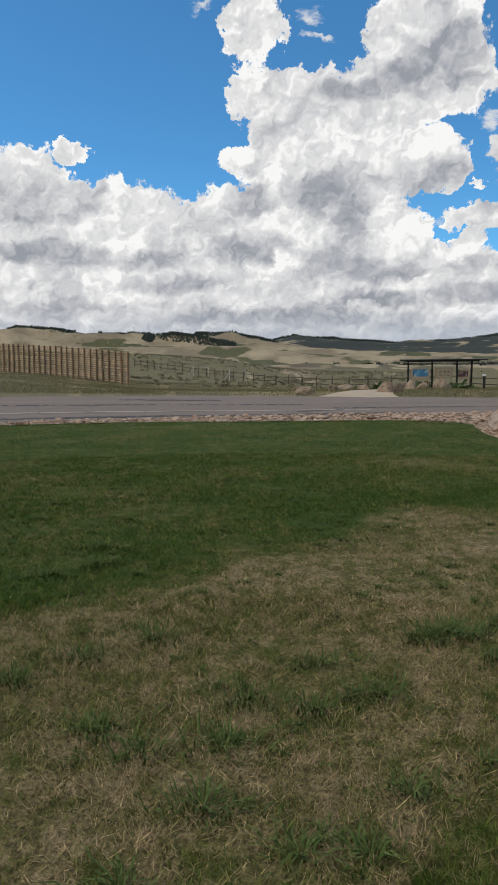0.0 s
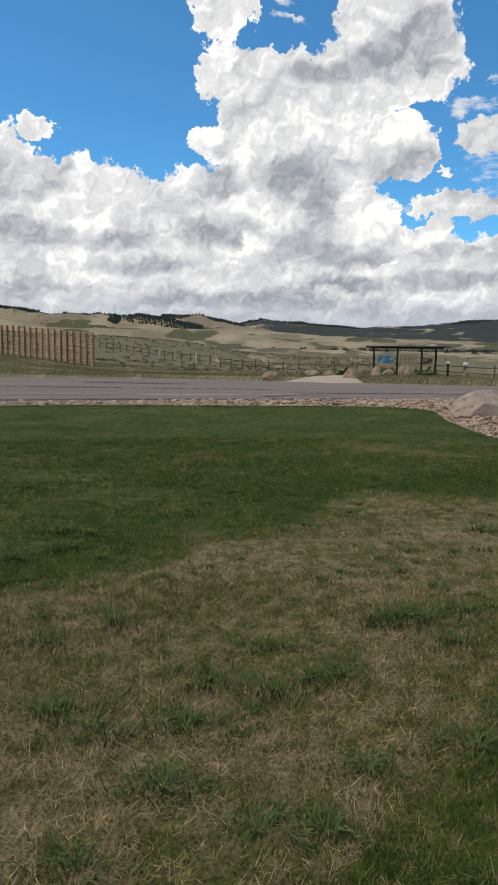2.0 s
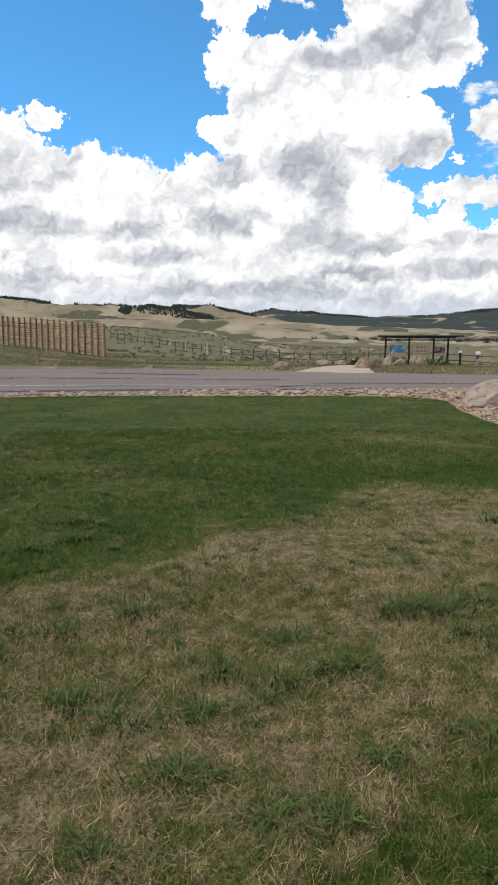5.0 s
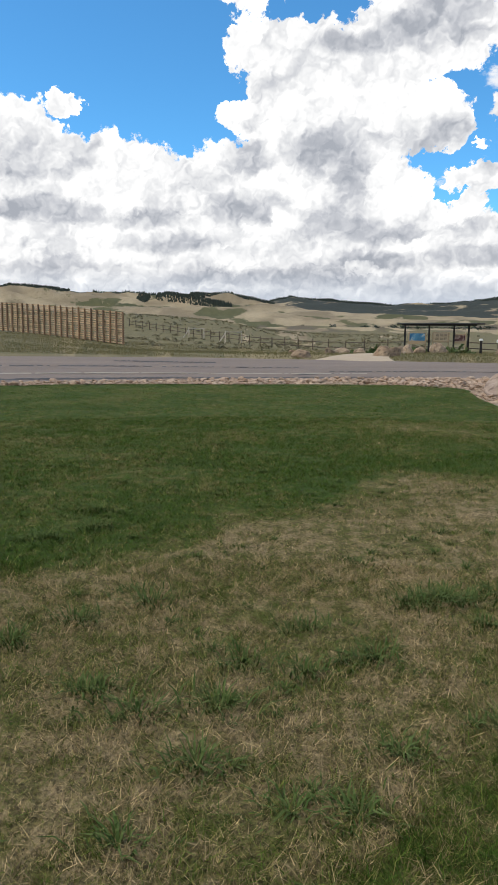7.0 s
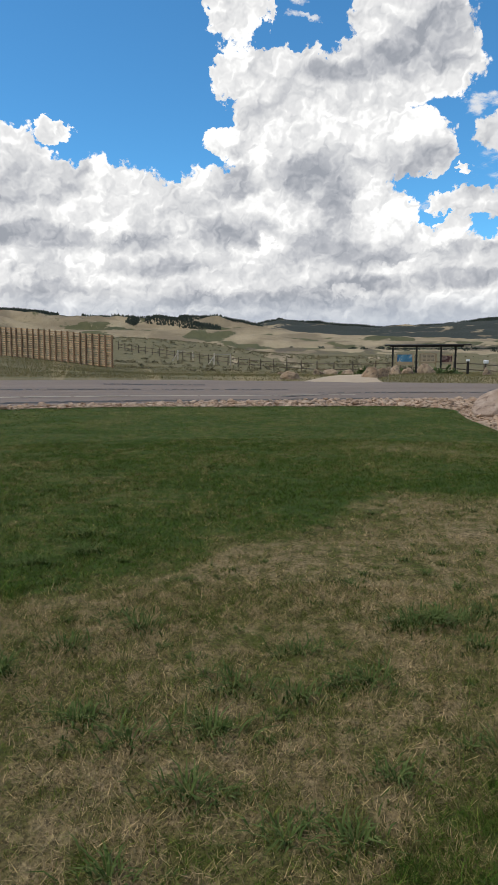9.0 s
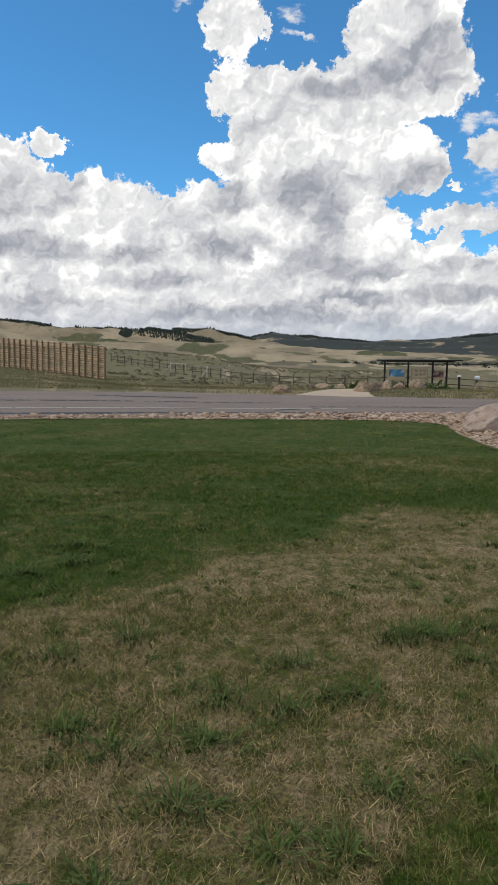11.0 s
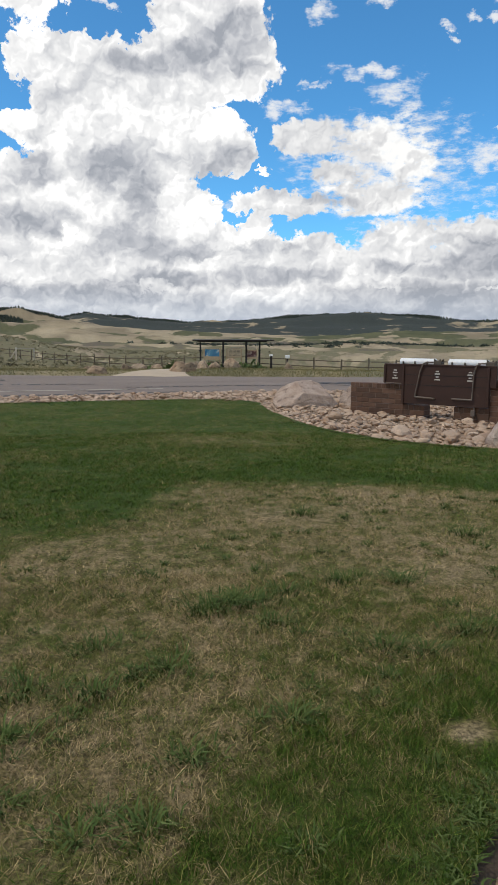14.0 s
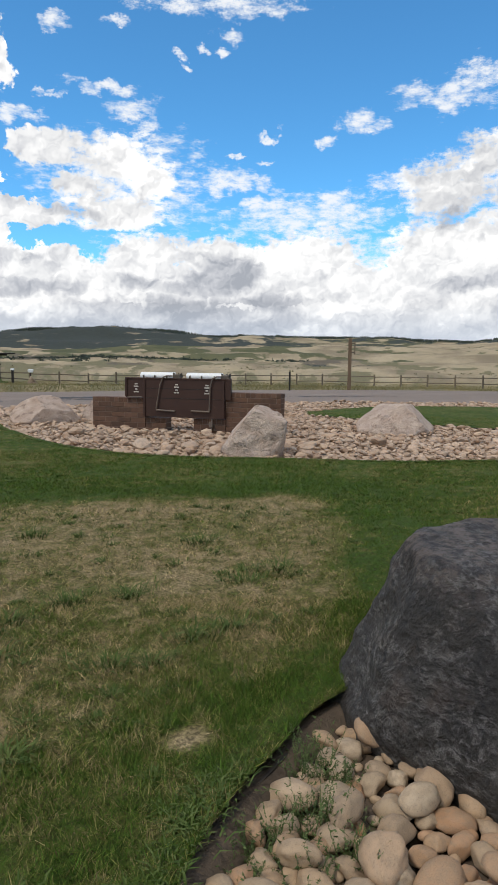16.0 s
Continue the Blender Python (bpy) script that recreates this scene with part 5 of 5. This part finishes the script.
    part("stake", bm, M["kiosk_steel"], t)


build_pole()

# sandy path from the road to the kiosk, and the rocks along it
PATH_L = [land(a, r) for a, r in ((4.8, 30.4), (7.0, 36), (9.2, 43), (11.0, 49), (12.6, 55))]
PATH_R = [land(a, r) for a, r in ((11.6, 28.8), (10.9, 34), (11.8, 41), (13.0, 47), (14.8, 54.5))]
pv, pf = [], []
for n, (a, b) in enumerate(zip(spline([tuple(p) for p in PATH_L], 6), spline([tuple(p) for p in PATH_R], 6))):
    for i in range(5):
        q = a * (1 - i / 4) + b * i / 4
        pv.append((q[0], q[1], land_at(q[0], q[1]) + 0.025 + 0.02 * (1 - (i / 2 - 1) ** 2)))
    if n:
        pf += [(5 * n - 5 + i, 5 * n - 4 + i, 5 * n + 1 + i, 5 * n + i) for i in range(4)]
tagged(new("sandy_path", mesh_from("sandy_path", pv, pf, M["path"], True)), "tan sandy path leading to the kiosk", "path", kind="structure")
r5 = random.Random(9)
for n, (az, r, w, h) in enumerate(((3.8, 33.0, 0.48, 0.42), (6.0, 40, 0.36, 0.36), (6.9, 41, 0.52, 0.40), (8.5, 47, 0.42, 0.50), (9.9, 50, 0.45, 0.6), (10.25, 34.5, 0.46, 0.55), (11.1, 35.2, 0.42, 0.5),
                                    (12.3, 42, 0.40, 0.48), (13.2, 43, 0.48, 0.42), (14.8, 46, 0.50, 0.75), (19.4, 55, 0.42, 0.75), (16.2, 52, 0.3, 0.3), (3.0, 45, 0.3, 0.25), (11.8, 44.5, 0.5, 0.5))):
    p = land(az, r)
    boulder(40 + n, (p.x, p.y, p.z + 0.03), (w * 1.2, w * 0.95, h * 1.05), r5.uniform(0, 360), M["path_rock"], "tan boulder edging the sandy path", [((r5.gauss(0, 1), r5.gauss(0, 1), r5.uniform(0.2, 1)), r5.uniform(0.5, 0.7)) for _ in range(7)], 0.18, sub=3)


# ---- plants ----
def ray_soup(count, seed, az0, az1, r0, r1, power=1.0):
    g = np.random.default_rng(seed)
    az = np.radians(g.uniform(az0, az1, count))
    r = r0 + (r1 - r0) * g.random(count) ** power
    return g, r * np.sin(az), r * np.cos(az), r


def blades(name, x, y, z, g, height, width, lean, label, mat, lush=None):
    """One bent triangle a blade."""
    n = len(x)
    t = g.uniform(0, 2 * np.pi, n)
    h, w = height * g.uniform(0.45, 1.25, n), width * g.uniform(0.6, 1.4, n)
    b = g.uniform(0, 2 * np.pi, n)
    k = lean * g.uniform(0.1, 1.0, n) * h
    root = np.stack([x, y, z], -1)
    side = np.stack([np.cos(t), np.sin(t), np.zeros(n)], -1) * (w / 2)[:, None]
    tip = root + np.stack([np.cos(b) * k, np.sin(b) * k, h], -1)
    v = np.stack([root - side, root + side, tip], 1)
    me = tri_soup(name, v, mat)
    if lush is not None:
        store(me, "lush", np.repeat(lush, 3))
    return tagged(new(name, me), label, "grass", kind="stuff")


for seed, count, r0, r1, height, width, lean in ((1, 230000, 1.2, 4.4, 0.030, 0.0034, 2.2), (2, 260000, 3.6, 11.5, 0.028, 0.0058, 1.9), (3, 130000, 6.0, 19.0, 0.022, 0.011, 1.7)):
    g, x, y, r = ray_soup(count, seed, -27, 66, r0, r1, 0.75)
    lush = lushness(x, y)
    ok = (on_lawn(x, y) | inside(PATCH, x, y)) & (g.random(count) < 0.45 + 0.6 * lush)
    ok &= ~((np.hypot(x - 1.645, y - 2.18) < 0.11) & (g.random(count) < 0.9))
    blades("grass", x[ok], y[ok], 0.0 * x[ok], g, height, width, lean, "short lawn grass, part green, part dry", M["blade"], lush[ok])


g, x, y, r = ray_soup(100000, 4, -27, 66, 1.2, 4.6, 0.8)
lush = lushness(x, y)
ok = on_lawn(x, y) & (np.hypot(x - 1.645, y - 2.18) > 0.11) & (lush + 0.25 * wobble(x, y, 5.0, 3) > 0.62)
blades("grass", x[ok], y[ok], 0.0 * x[ok], g, 0.045, 0.0040, 1.6, "longer green lawn grass near the planting bed", M["blade"], lush[ok])
# long limp blades lying over the turf
g, x, y, r = ray_soup(60000, 5, -27, 66, 1.2, 6.0, 0.8)
ok = on_lawn(x, y) & (np.hypot(x - 1.645, y - 2.18) > 0.11)
lush = lushness(x, y) + g.normal(0, 0.22, len(x))
blades("grass", x[ok], y[ok], 0.004 + 0.0 * x[ok], g, 0.020, 0.0036, 3.8, "limp straw and green blades lying over the lawn", M["blade"], lush[ok])


def tufts(seed, spots, per, height, label):
    """Clumps of longer broad blades, each blade bent in two."""
    g = np.random.default_rng(seed)
    soup = []
    for x, y, s in spots:
        n = int(per * s)
        a, d = g.uniform(0, 2 * np.pi, n), np.abs(g.normal(0, 0.055 * s, n))
        px, py = x + np.cos(a) * d * 1.4, y + np.sin(a) * d
        h = height * g.uniform(0.5, 1.2, n) * min(s, 1.3)
        b = a + g.normal(0, 0.7, n)
        k = h * g.uniform(0.6, 2.4, n)
        w = g.uniform(0.0025, 0.0055, n)
        t = b + np.pi / 2
        root = np.stack([px, py, np.zeros(n)], -1)
        side = np.stack([np.cos(t), np.sin(t), np.zeros(n)], -1) * w[:, None]
        mid = root + np.stack([np.cos(b) * k * 0.35, np.sin(b) * k * 0.35, h * 0.75], -1)
        tip = root + np.stack([np.cos(b) * k, np.sin(b) * k, h * g.uniform(0.7, 1.0, n)], -1)
        soup += [np.stack([root - side, root + side, mid + side * 0.8], 1), np.stack([root - side, mid + side * 0.8, mid - side * 0.8], 1), np.stack([mid - side * 0.8, mid + side * 0.8, tip], 1)]
    me = tri_soup("grass_tufts", np.concatenate(soup), M["tuft"])
    tagged(new("grass_tufts", me), label, "grass", kind="stuff")


gt = np.random.default_rng(7)
_, tx, ty, tr = ray_soup(420, 17, -27, 62, 1.3, 9.0, 0.8)
ok = on_lawn(tx, ty)
spots = [(x, y, float(gt.uniform(0.3, 0.9))) for x, y in zip(tx[ok], ty[ok])]
spots += [(-0.6, 3.67, 1.9), (-0.94, 3.42, 1.6), (1.09, 3.73, 1.8), (0.95, 3.68, 1.8), (1.2, 3.69, 1.6), (0.27, 3.34, 1.5), (1.23, 3.4, 1.5), (-0.06, 2.98, 1.6), (0.22, 2.88, 1.6), (-0.73, 2.7, 1.8), (0.57, 3.02, 1.7), (-0.15, 2.6, 1.7), (-0.21, 2.21, 1.6), (0.12, 1.98, 1.3), (0.34, 1.97, 1.4),
          (-1.35, 5.59, 2.2), (-1.26, 5.1, 2.2), (-1.55, 4.82, 2.0), (-1.21, 3.16, 1.8), (0.54, 2.29, 1.3), (-0.47, 2.55, 1.4), (-0.42, 1.83, 1.2)]
spots += [(2.2, 3.79, 2.0), (1.82, 3.92, 1.6), (1.44, 3.82, 1.8), (3.27, 4.62, 1.9), (2.97, 3.64, 1.7), (2.2, 3.03, 1.9), (1.85, 2.87, 1.5), (1.66, 2.96, 1.5), (1.1, 3.77, 1.6), (1.0, 2.45, 1.5), (2.2, 5.6, 1.9), (0.88, 3.67, 1.5), (2.44, 3.0, 1.4), (3.36, 3.69, 1.8)]
tufts(8, [(x, y, 0.8 * s) for x, y, s in spots], 60, 0.048, "tufts of longer green grass in the lawn")
# long grass hanging over the edge of the near bed
gt = np.random.default_rng(9)
rimspots = [(float(p[0] + gt.normal(0, 0.03) - 0.03), float(p[1] + gt.normal(0, 0.03) + 0.05), float(gt.uniform(0.5, 1.0))) for p in NEAR_BED[6:50] for _ in range(2)]
tufts(10, rimspots, 13, 0.040, "green grass along the edge of the planting bed")


def field_grass(seed, count, az0, az1, r0, r1, height, width, label):
    g, x, y, r = ray_soup(count, seed, az0, az1, r0, r1, 0.8)
    keep = ~inside(np.vstack([ROAD_NEAR, ROAD_FAR[::-1]]), x, y) & ~inside(np.vstack([np.array(PATH_L)[:, :2], np.array(PATH_R)[::-1, :2]]), x, y)
    keep &= (y > np.interp(x, ROAD_FAR[:, 0], ROAD_FAR[:, 1]) + 0.3)
    x, y, r = x[keep], y[keep], r[keep]
    keep = wobble(x, y, 0.35, 2) + 0.6 * wobble(x, y, 1.1, 5) > g.uniform(-1.1, 0.5, len(x))
    x, y, r = x[keep], y[keep], r[keep]
    z = terrain(np.degrees(np.arctan2(x, y)), r) - 0.06
    blades("field_grass", x, y, z, g, height, width, 0.6, label, M["seed_grass"])


field_grass(21, 230000, -24, 60, 26, 75, 0.11, 0.035, "rough tan and green roadside grass")


def bushes(name, seed, count, az0, az1, r0, r1, size, leaves, mat, label, test=None, power=0.8):
    """Low shrubs: clouds of small leaf triangles over a dome."""
    g, x, y, r = ray_soup(count, seed, az0, az1, r0, r1, power)
    if test is not None:
        keep = test(x, y, r, g)
        x, y, r = x[keep], y[keep], r[keep]
    n = len(x)
    z = terrain(np.degrees(np.arctan2(x, y)), r) - 0.08
    s = size * g.uniform(0.4, 1.2, n)
    c = np.stack([x, y, z], -1)[:, None, :]
    d = g.normal(0, 1, (n, leaves, 3))
    d /= np.linalg.norm(d, axis=2, keepdims=True)
    d[..., 2] = np.abs(d[..., 2]) * 0.75
    d *= s[:, None, None] * g.uniform(0.55, 1.05, (n, leaves, 1))
    a = g.normal(0, 1, (n, leaves, 3)) * (s * 0.22)[:, None, None]
    b = g.normal(0, 1, (n, leaves, 3)) * (s * 0.22)[:, None, None]
    v = np.stack([c + d - a, c + d + a, c + d + b], 2).reshape(-1, 3, 3)
    tagged(new(name, tri_soup(name, v, mat)), label, "shrubs", kind="stuff")


off_fence = lambda x, y, r, g: (np.degrees(np.arctan2(x, y)) > -10.5) | (r > 90)
bushes("sagebrush", 31, 3600, -24, 14, 66, 260, 0.42, 34, M["sage"], "grey-green sagebrush on the slope", lambda x, y, r, g: off_fence(x, y, r, g) & (wobble(x, y, 0.045, 3) > g.uniform(-0.9, 0.6, len(x))))
bushes("sagebrush", 32, 900, 8, 60, 62, 300, 0.45, 30, M["sage"], "scattered sagebrush in the dry field", lambda x, y, r, g: wobble(x, y, 0.03, 5) > g.uniform(0.0, 0.9, len(x)))
bushes("shrub", 33, 46, 7.5, 17.5, 44, 62, 0.5, 60, M["weed"], "green shrubs round the kiosk")
bushes("thicket", 34, 1500, 2, 42, 330, 640, 2.2, 26, M["pine"], "dark thicket along the river bottom", lambda x, y, r, g: wobble(x, y, 0.011, 8) > g.uniform(0.1, 0.7, len(x)))


def pines(name, seed, count, az0, az1, r0, r1, tall, test, label):
    """Far conifers: three ragged cones of triangles each."""
    g, x, y, r = ray_soup(count, seed, az0, az1, r0, r1, 1.0)
    keep = test(np.degrees(np.arctan2(x, y)), r, x, y, g)
    x, y, r = x[keep], y[keep], r[keep]
    n = len(x)
    z = terrain(np.degrees(np.arctan2(x, y)), r) - 0.8
    h = tall * g.uniform(0.55, 1.2, n)
    soup = []
    for lo, hi, w in ((0.0, 0.55, 0.28), (0.3, 0.8, 0.21), (0.55, 1.0, 0.14)):
        for i in range(5):
            a0, a1 = 2 * np.pi * i / 5 + g.uniform(-0.3, 0.3, n), 2 * np.pi * (i + 1) / 5 + g.uniform(-0.3, 0.3, n)
            w1 = w * h * g.uniform(0.7, 1.3, n)
            p0 = np.stack([x + np.cos(a0) * w1, y + np.sin(a0) * w1, z + lo * h], -1)
            p1 = np.stack([x + np.cos(a1) * w1, y + np.sin(a1) * w1, z + lo * h], -1)
            soup.append(np.stack([p0, p1, np.stack([x, y, z + hi * h], -1)], 1))
    tagged(new(name, tri_soup(name, np.concatenate(soup), M["pine"])), label, "trees", kind="stuff")


def on_left_ridge(az, r, x, y, g):
    a = (np.abs(r - 1735) < 45) & (np.abs(az + 17.6) < 2.6)
    b = (np.abs(r - 1740) < 30) & (np.abs(az + 10.0) < 3.2) & (g.random(len(az)) < 0.55)
    c = (np.hypot((az + 9.2) / 0.55, (r - 1640) / 90) < 1)
    d = (np.abs(r - (1640 - 24 * (az + 8.5))) < 55) & (az > -8.2) & (az < -2.0)
    e = (np.abs(r - 1735) < 60) & (az > -5.4) & (az < 1.5)
    return a | b | c | d | e


pines("pine_trees", 41, 14000, -22, 3, 1450, 1800, 6.5, on_left_ridge, "dark pines along the ridge of the hills")
pines("pine_trees", 42, 9000, 0, 60, 3150, 3330, 11.0, lambda az, r, x, y, g: (wobble(az, az * 0, 1.3, 2) > g.uniform(-1.0, 0.6, len(az))), "dark pines on the far ridge")


def weed(x, y, z, s, seed):
    """A sprig: thin stems with small leaves."""
    g = np.random.default_rng(seed)
    w = empty("weed_plant", pose(x, y, z), "small grey-green leafy weed among the river stones", "plant", "weeds in the planting bed")
    soup = []
    for _ in range(int(30 * s)):
        a, tilt, h = g.uniform(0, 2 * np.pi), g.uniform(0.1, 0.9), 0.22 * s * g.uniform(0.5, 1.1)
        d = np.array([np.cos(a) * np.sin(tilt), np.sin(a) * np.sin(tilt), np.cos(tilt)])
        base = np.array([g.normal(0, 0.035 * s), g.normal(0, 0.035 * s), 0])
        sd = np.array([-np.sin(a), np.cos(a), 0]) * 0.002
        soup.append([base - sd, base + sd, base + d * h])
        for t in np.linspace(0.12, 1.0, 24):
            p = base + d * h * t
            o = g.normal(0, 1, 3)
            o /= np.linalg.norm(o)
            q = np.cross(o, g.normal(0, 1, 3)) * 0.0019
            soup.append([p - q, p + q, p + o * 0.016 * g.uniform(0.6, 1.3)])
    ob = new("foliage", tri_soup("foliage", soup, M["weed"]))
    ob.parent = w


for n, (x, y, s) in enumerate(((1.98, 1.80, 1.1), (2.03, 1.70, 0.9), (2.01, 1.89, 0.9), (1.84, 1.56, 1.1), (1.75, 1.57, 0.9), (1.65, 1.59, 0.8), (1.54, 1.62, 0.7), (1.79, 1.37, 0.9), (1.48, 1.52, 0.6), (1.63, 1.40, 0.8), (1.55, 1.10, 0.9))):
    weed(x, y, -0.13, s, 60 + n)


# ---- the pickup truck on the road, past the edge of the view, with bicycles on its rack ----
def build_truck():
    """Local x runs from tail to nose, y to the driver's left, z up; its wheels stand on the road."""
    here, ahead = along(0.16, 0.62), along(0.13, 0.62)
    base = pose(here[0], here[1], 0.03, 0, 0, turn_of(ahead[0] - here[0], ahead[1] - here[1]))
    t = empty("pickup_truck", base, "black four-door pickup truck with large tyres on the road", "truck")
    paint = grained("black_car_paint", (0.012, 0.012, 0.013), (0.018, 0.018, 0.019), 2.0, 0.18, 0.02, 60.0, spec=0.6)
    glass = grained("tinted_glass", (0.02, 0.022, 0.024), (0.03, 0.032, 0.034), 2.0, 0.06, 0.0, 60.0, spec=0.8)
    rubber = grained("tyre_rubber", (0.02, 0.02, 0.02), (0.03, 0.03, 0.03), 9.0, 0.85, 0.3)
    alloy = grained("dark_alloy", (0.10, 0.10, 0.105), (0.2, 0.2, 0.2), 9.0, 0.35, 0.1, metal=0.8)
    chrome = grained("chrome", (0.6, 0.6, 0.6), (0.7, 0.7, 0.7), 9.0, 0.15, 0.02, metal=1.0)
    red = grained("red_lamp", (0.30, 0.015, 0.012), (0.4, 0.02, 0.015), 9.0, 0.25, 0.05)

    def profile(points, half, mat, name, label="", parent=t, inset=0.0):
        """A side outline pulled across the width; its upper edge may lean inwards."""
        bm = bmesh.new()
        top = max(p[1] for p in points)
        low = min(p[1] for p in points)
        rows = []
        for side in (-1, 1):
            rows.append([bm.verts.new((x, side * (half - inset * (z - low) / (top - low)), z)) for x, z in points])
        bm.faces.new(rows[0])
        bm.faces.new(rows[1][::-1])
        n = len(points)
        for i in range(n):
            bm.faces.new((rows[0][i], rows[1][i], rows[1][(i + 1) % n], rows[0][(i + 1) % n]))
        bmesh.ops.recalc_face_normals(bm, faces=bm.faces)
        bmesh.ops.bevel(bm, geom=list(bm.edges), offset=0.025, segments=2, affect="EDGES")
        return part(name, bm, mat, parent, label)

    body = profile([(-2.9, 0.62), (-2.9, 1.28), (-1.0, 1.30), (1.35, 1.28), (2.72, 1.20), (2.92, 1.05), (2.95, 0.62), (2.45, 0.52), (-2.4, 0.52)], 0.98, paint, "body", "black painted body")
    cab = profile([(-1.0, 1.27), (-0.85, 1.93), (0.45, 1.96), (0.75, 1.90), (1.45, 1.27)], 0.92, paint, "cab", "", t, 0.17)
    for side in (-1, 1):
        for x0, x1, x2, x3 in ((-0.75, -0.68, 0.02, 0.02), (0.10, 0.10, 0.62, 1.12)):
            bm = bmesh.new()
            y0, y1 = side * 0.915, side * 0.80
            f = bm.faces.new([bm.verts.new(p) for p in ((x0, y0, 1.36), (x3, y0, 1.36), (x2, y1, 1.84), (x1, y1, 1.84))])
            bmesh.ops.solidify(bm, geom=[f], thickness=0.02)
            part("side_window", bm, glass, cab, "dark tinted side window")
        for x in (0.0, 1.0):
            bm = bmesh.new()
            box(bm, (0.22, 0.03, 0.035), (x - 0.75, side * 0.99, 1.15), None, 0.008)
            part("door_handle", bm, chrome, body, "chrome handle")
        bm = bmesh.new()
        box(bm, (0.12, 0.2, 0.2), (1.05, side * 1.1, 1.40), None, 0.03)
        part("mirror", bm, chrome, t)
        bm = bmesh.new()
        box(bm, (0.10, 0.28, 0.24), (2.88, side * 0.78, 1.02), None, 0.03)
        part("headlight", bm, chrome, t)
        bm = bmesh.new()
        box(bm, (0.08, 0.2, 0.34), (-2.89, side * 0.86, 1.08), None, 0.02)
        part("tail_light", bm, red, t, "red tail light")
        bm = bmesh.new()
        box(bm, (1.9, 0.12, 0.07), (0.1, side * 0.98, 0.42), None, 0.02)
        part("running_board", bm, rubber, t)
    for x, w, name in ((2.98, 1.6, "grille"), (-2.96, 1.8, "rear_bumper"), (3.02, 1.85, "front_bumper")):
        bm = bmesh.new()
        box(bm, (0.12, w, 0.34 if name == "grille" else 0.24), (x, 0, 0.98 if name == "grille" else 0.62), None, 0.04)
        part(name, bm, chrome, t)
    for x in (-1.86, 1.82):
        for side in (-1, 1):
            bm = bmesh.new()
            rod(bm, (x, side * 0.70, 0.42), (x, side * 1.0, 0.42), 0.42, sides=28)
            bmesh.ops.bevel(bm, geom=[e for e in bm.edges if len(e.link_faces) == 2 and e.calc_face_angle() > 1], offset=0.05, segments=2, affect="EDGES")
            tyre = part("wheel", bm, rubber, t, "black off-road tyre")
            bm = bmesh.new()
            rod(bm, (x, side * 0.98, 0.42), (x, side * 1.015, 0.42), 0.25, 0.23, 20)
            for a in range(6):
                box(bm, (0.05, 0.03, 0.40), (x, side * 1.02, 0.42), pose(0, 0, 0, 0, a * 30, 0))
            part("rim", bm, alloy, tyre, "dark alloy rim")
            bm = bmesh.new()
            for i in range(9):
                a = math.pi * i / 8
                box(bm, (0.20, 0.10, 0.05), (x + 0.52 * math.cos(a), side * 1.0, 0.44 + 0.52 * math.sin(a)), pose(0, 0, 0, 0, 90 - math.degrees(a), 0), 0.01)
            part("wheel_arch", bm, rubber, t)
    # bicycles on a hitch rack
    for n, x in enumerate((-3.35, -3.65)):
        b = empty("bicycle", base @ pose(x, 0.05 * n, 0.62, 0, 0, 90), "dark mountain bicycle hung on a hitch rack", "bicycle", "bicycles on the rack")
        for wx in (-0.55, 0.55):
            bm = bmesh.new()
            for i in range(24):
                a0, a1 = 2 * math.pi * i / 24, 2 * math.pi * (i + 1) / 24
                rod(bm, (wx + 0.35 * math.cos(a0), 0, 0.36 + 0.35 * math.sin(a0)), (wx + 0.35 * math.cos(a1), 0, 0.36 + 0.35 * math.sin(a1)), 0.026, sides=6)
            wheel = part("wheel", bm, rubber, b)
            bm = bmesh.new()
            for i in range(12):
                a0 = math.pi * i / 12
                rod(bm, (wx - 0.33 * math.cos(a0), 0, 0.36 - 0.33 * math.sin(a0)), (wx + 0.33 * math.cos(a0), 0, 0.36 + 0.33 * math.sin(a0)), 0.003, sides=4)
            part("spokes", bm, alloy, wheel)
        bm = bmesh.new()
        for p, q in (((-0.55, 0.36), (-0.05, 0.33)), ((-0.55, 0.36), (-0.2, 0.78)), ((-0.05, 0.33), (-0.22, 0.85)), ((-0.05, 0.33), (0.38, 0.80)), ((-0.2, 0.74), (0.37, 0.84)), ((0.36, 0.90), (0.55, 0.36))):
            rod(bm, (p[0], 0, p[1]), (q[0], 0, q[1]), 0.02, sides=8)
        part("frame", bm, paint, b)
        bm = bmesh.new()
        rod(bm, (0.36, -0.34, 0.97), (0.36, 0.34, 0.97), 0.014)
        part("handlebar", bm, rubber, b)
        bm = bmesh.new()
        box(bm, (0.26, 0.13, 0.05), (-0.23, 0, 0.89), None, 0.02)
        part("saddle", bm, rubber, b)
    rack = empty("bicycle_rack", base, "black steel hitch rack behind the truck", "bicycle rack")
    for p, q, r in (((-2.9, 0, 0.50), (-3.85, 0, 0.52), 0.04), ((-3.35, -0.6, 0.60), (-3.35, 0.6, 0.60), 0.03), ((-3.65, -0.6, 0.60), (-3.65, 0.6, 0.60), 0.03), ((-3.5, 0, 0.52), (-3.5, 0, 1.35), 0.025)):
        bm = bmesh.new()
        rod(bm, p, q, r)
        part("bar", bm, paint, rack)


build_truck()
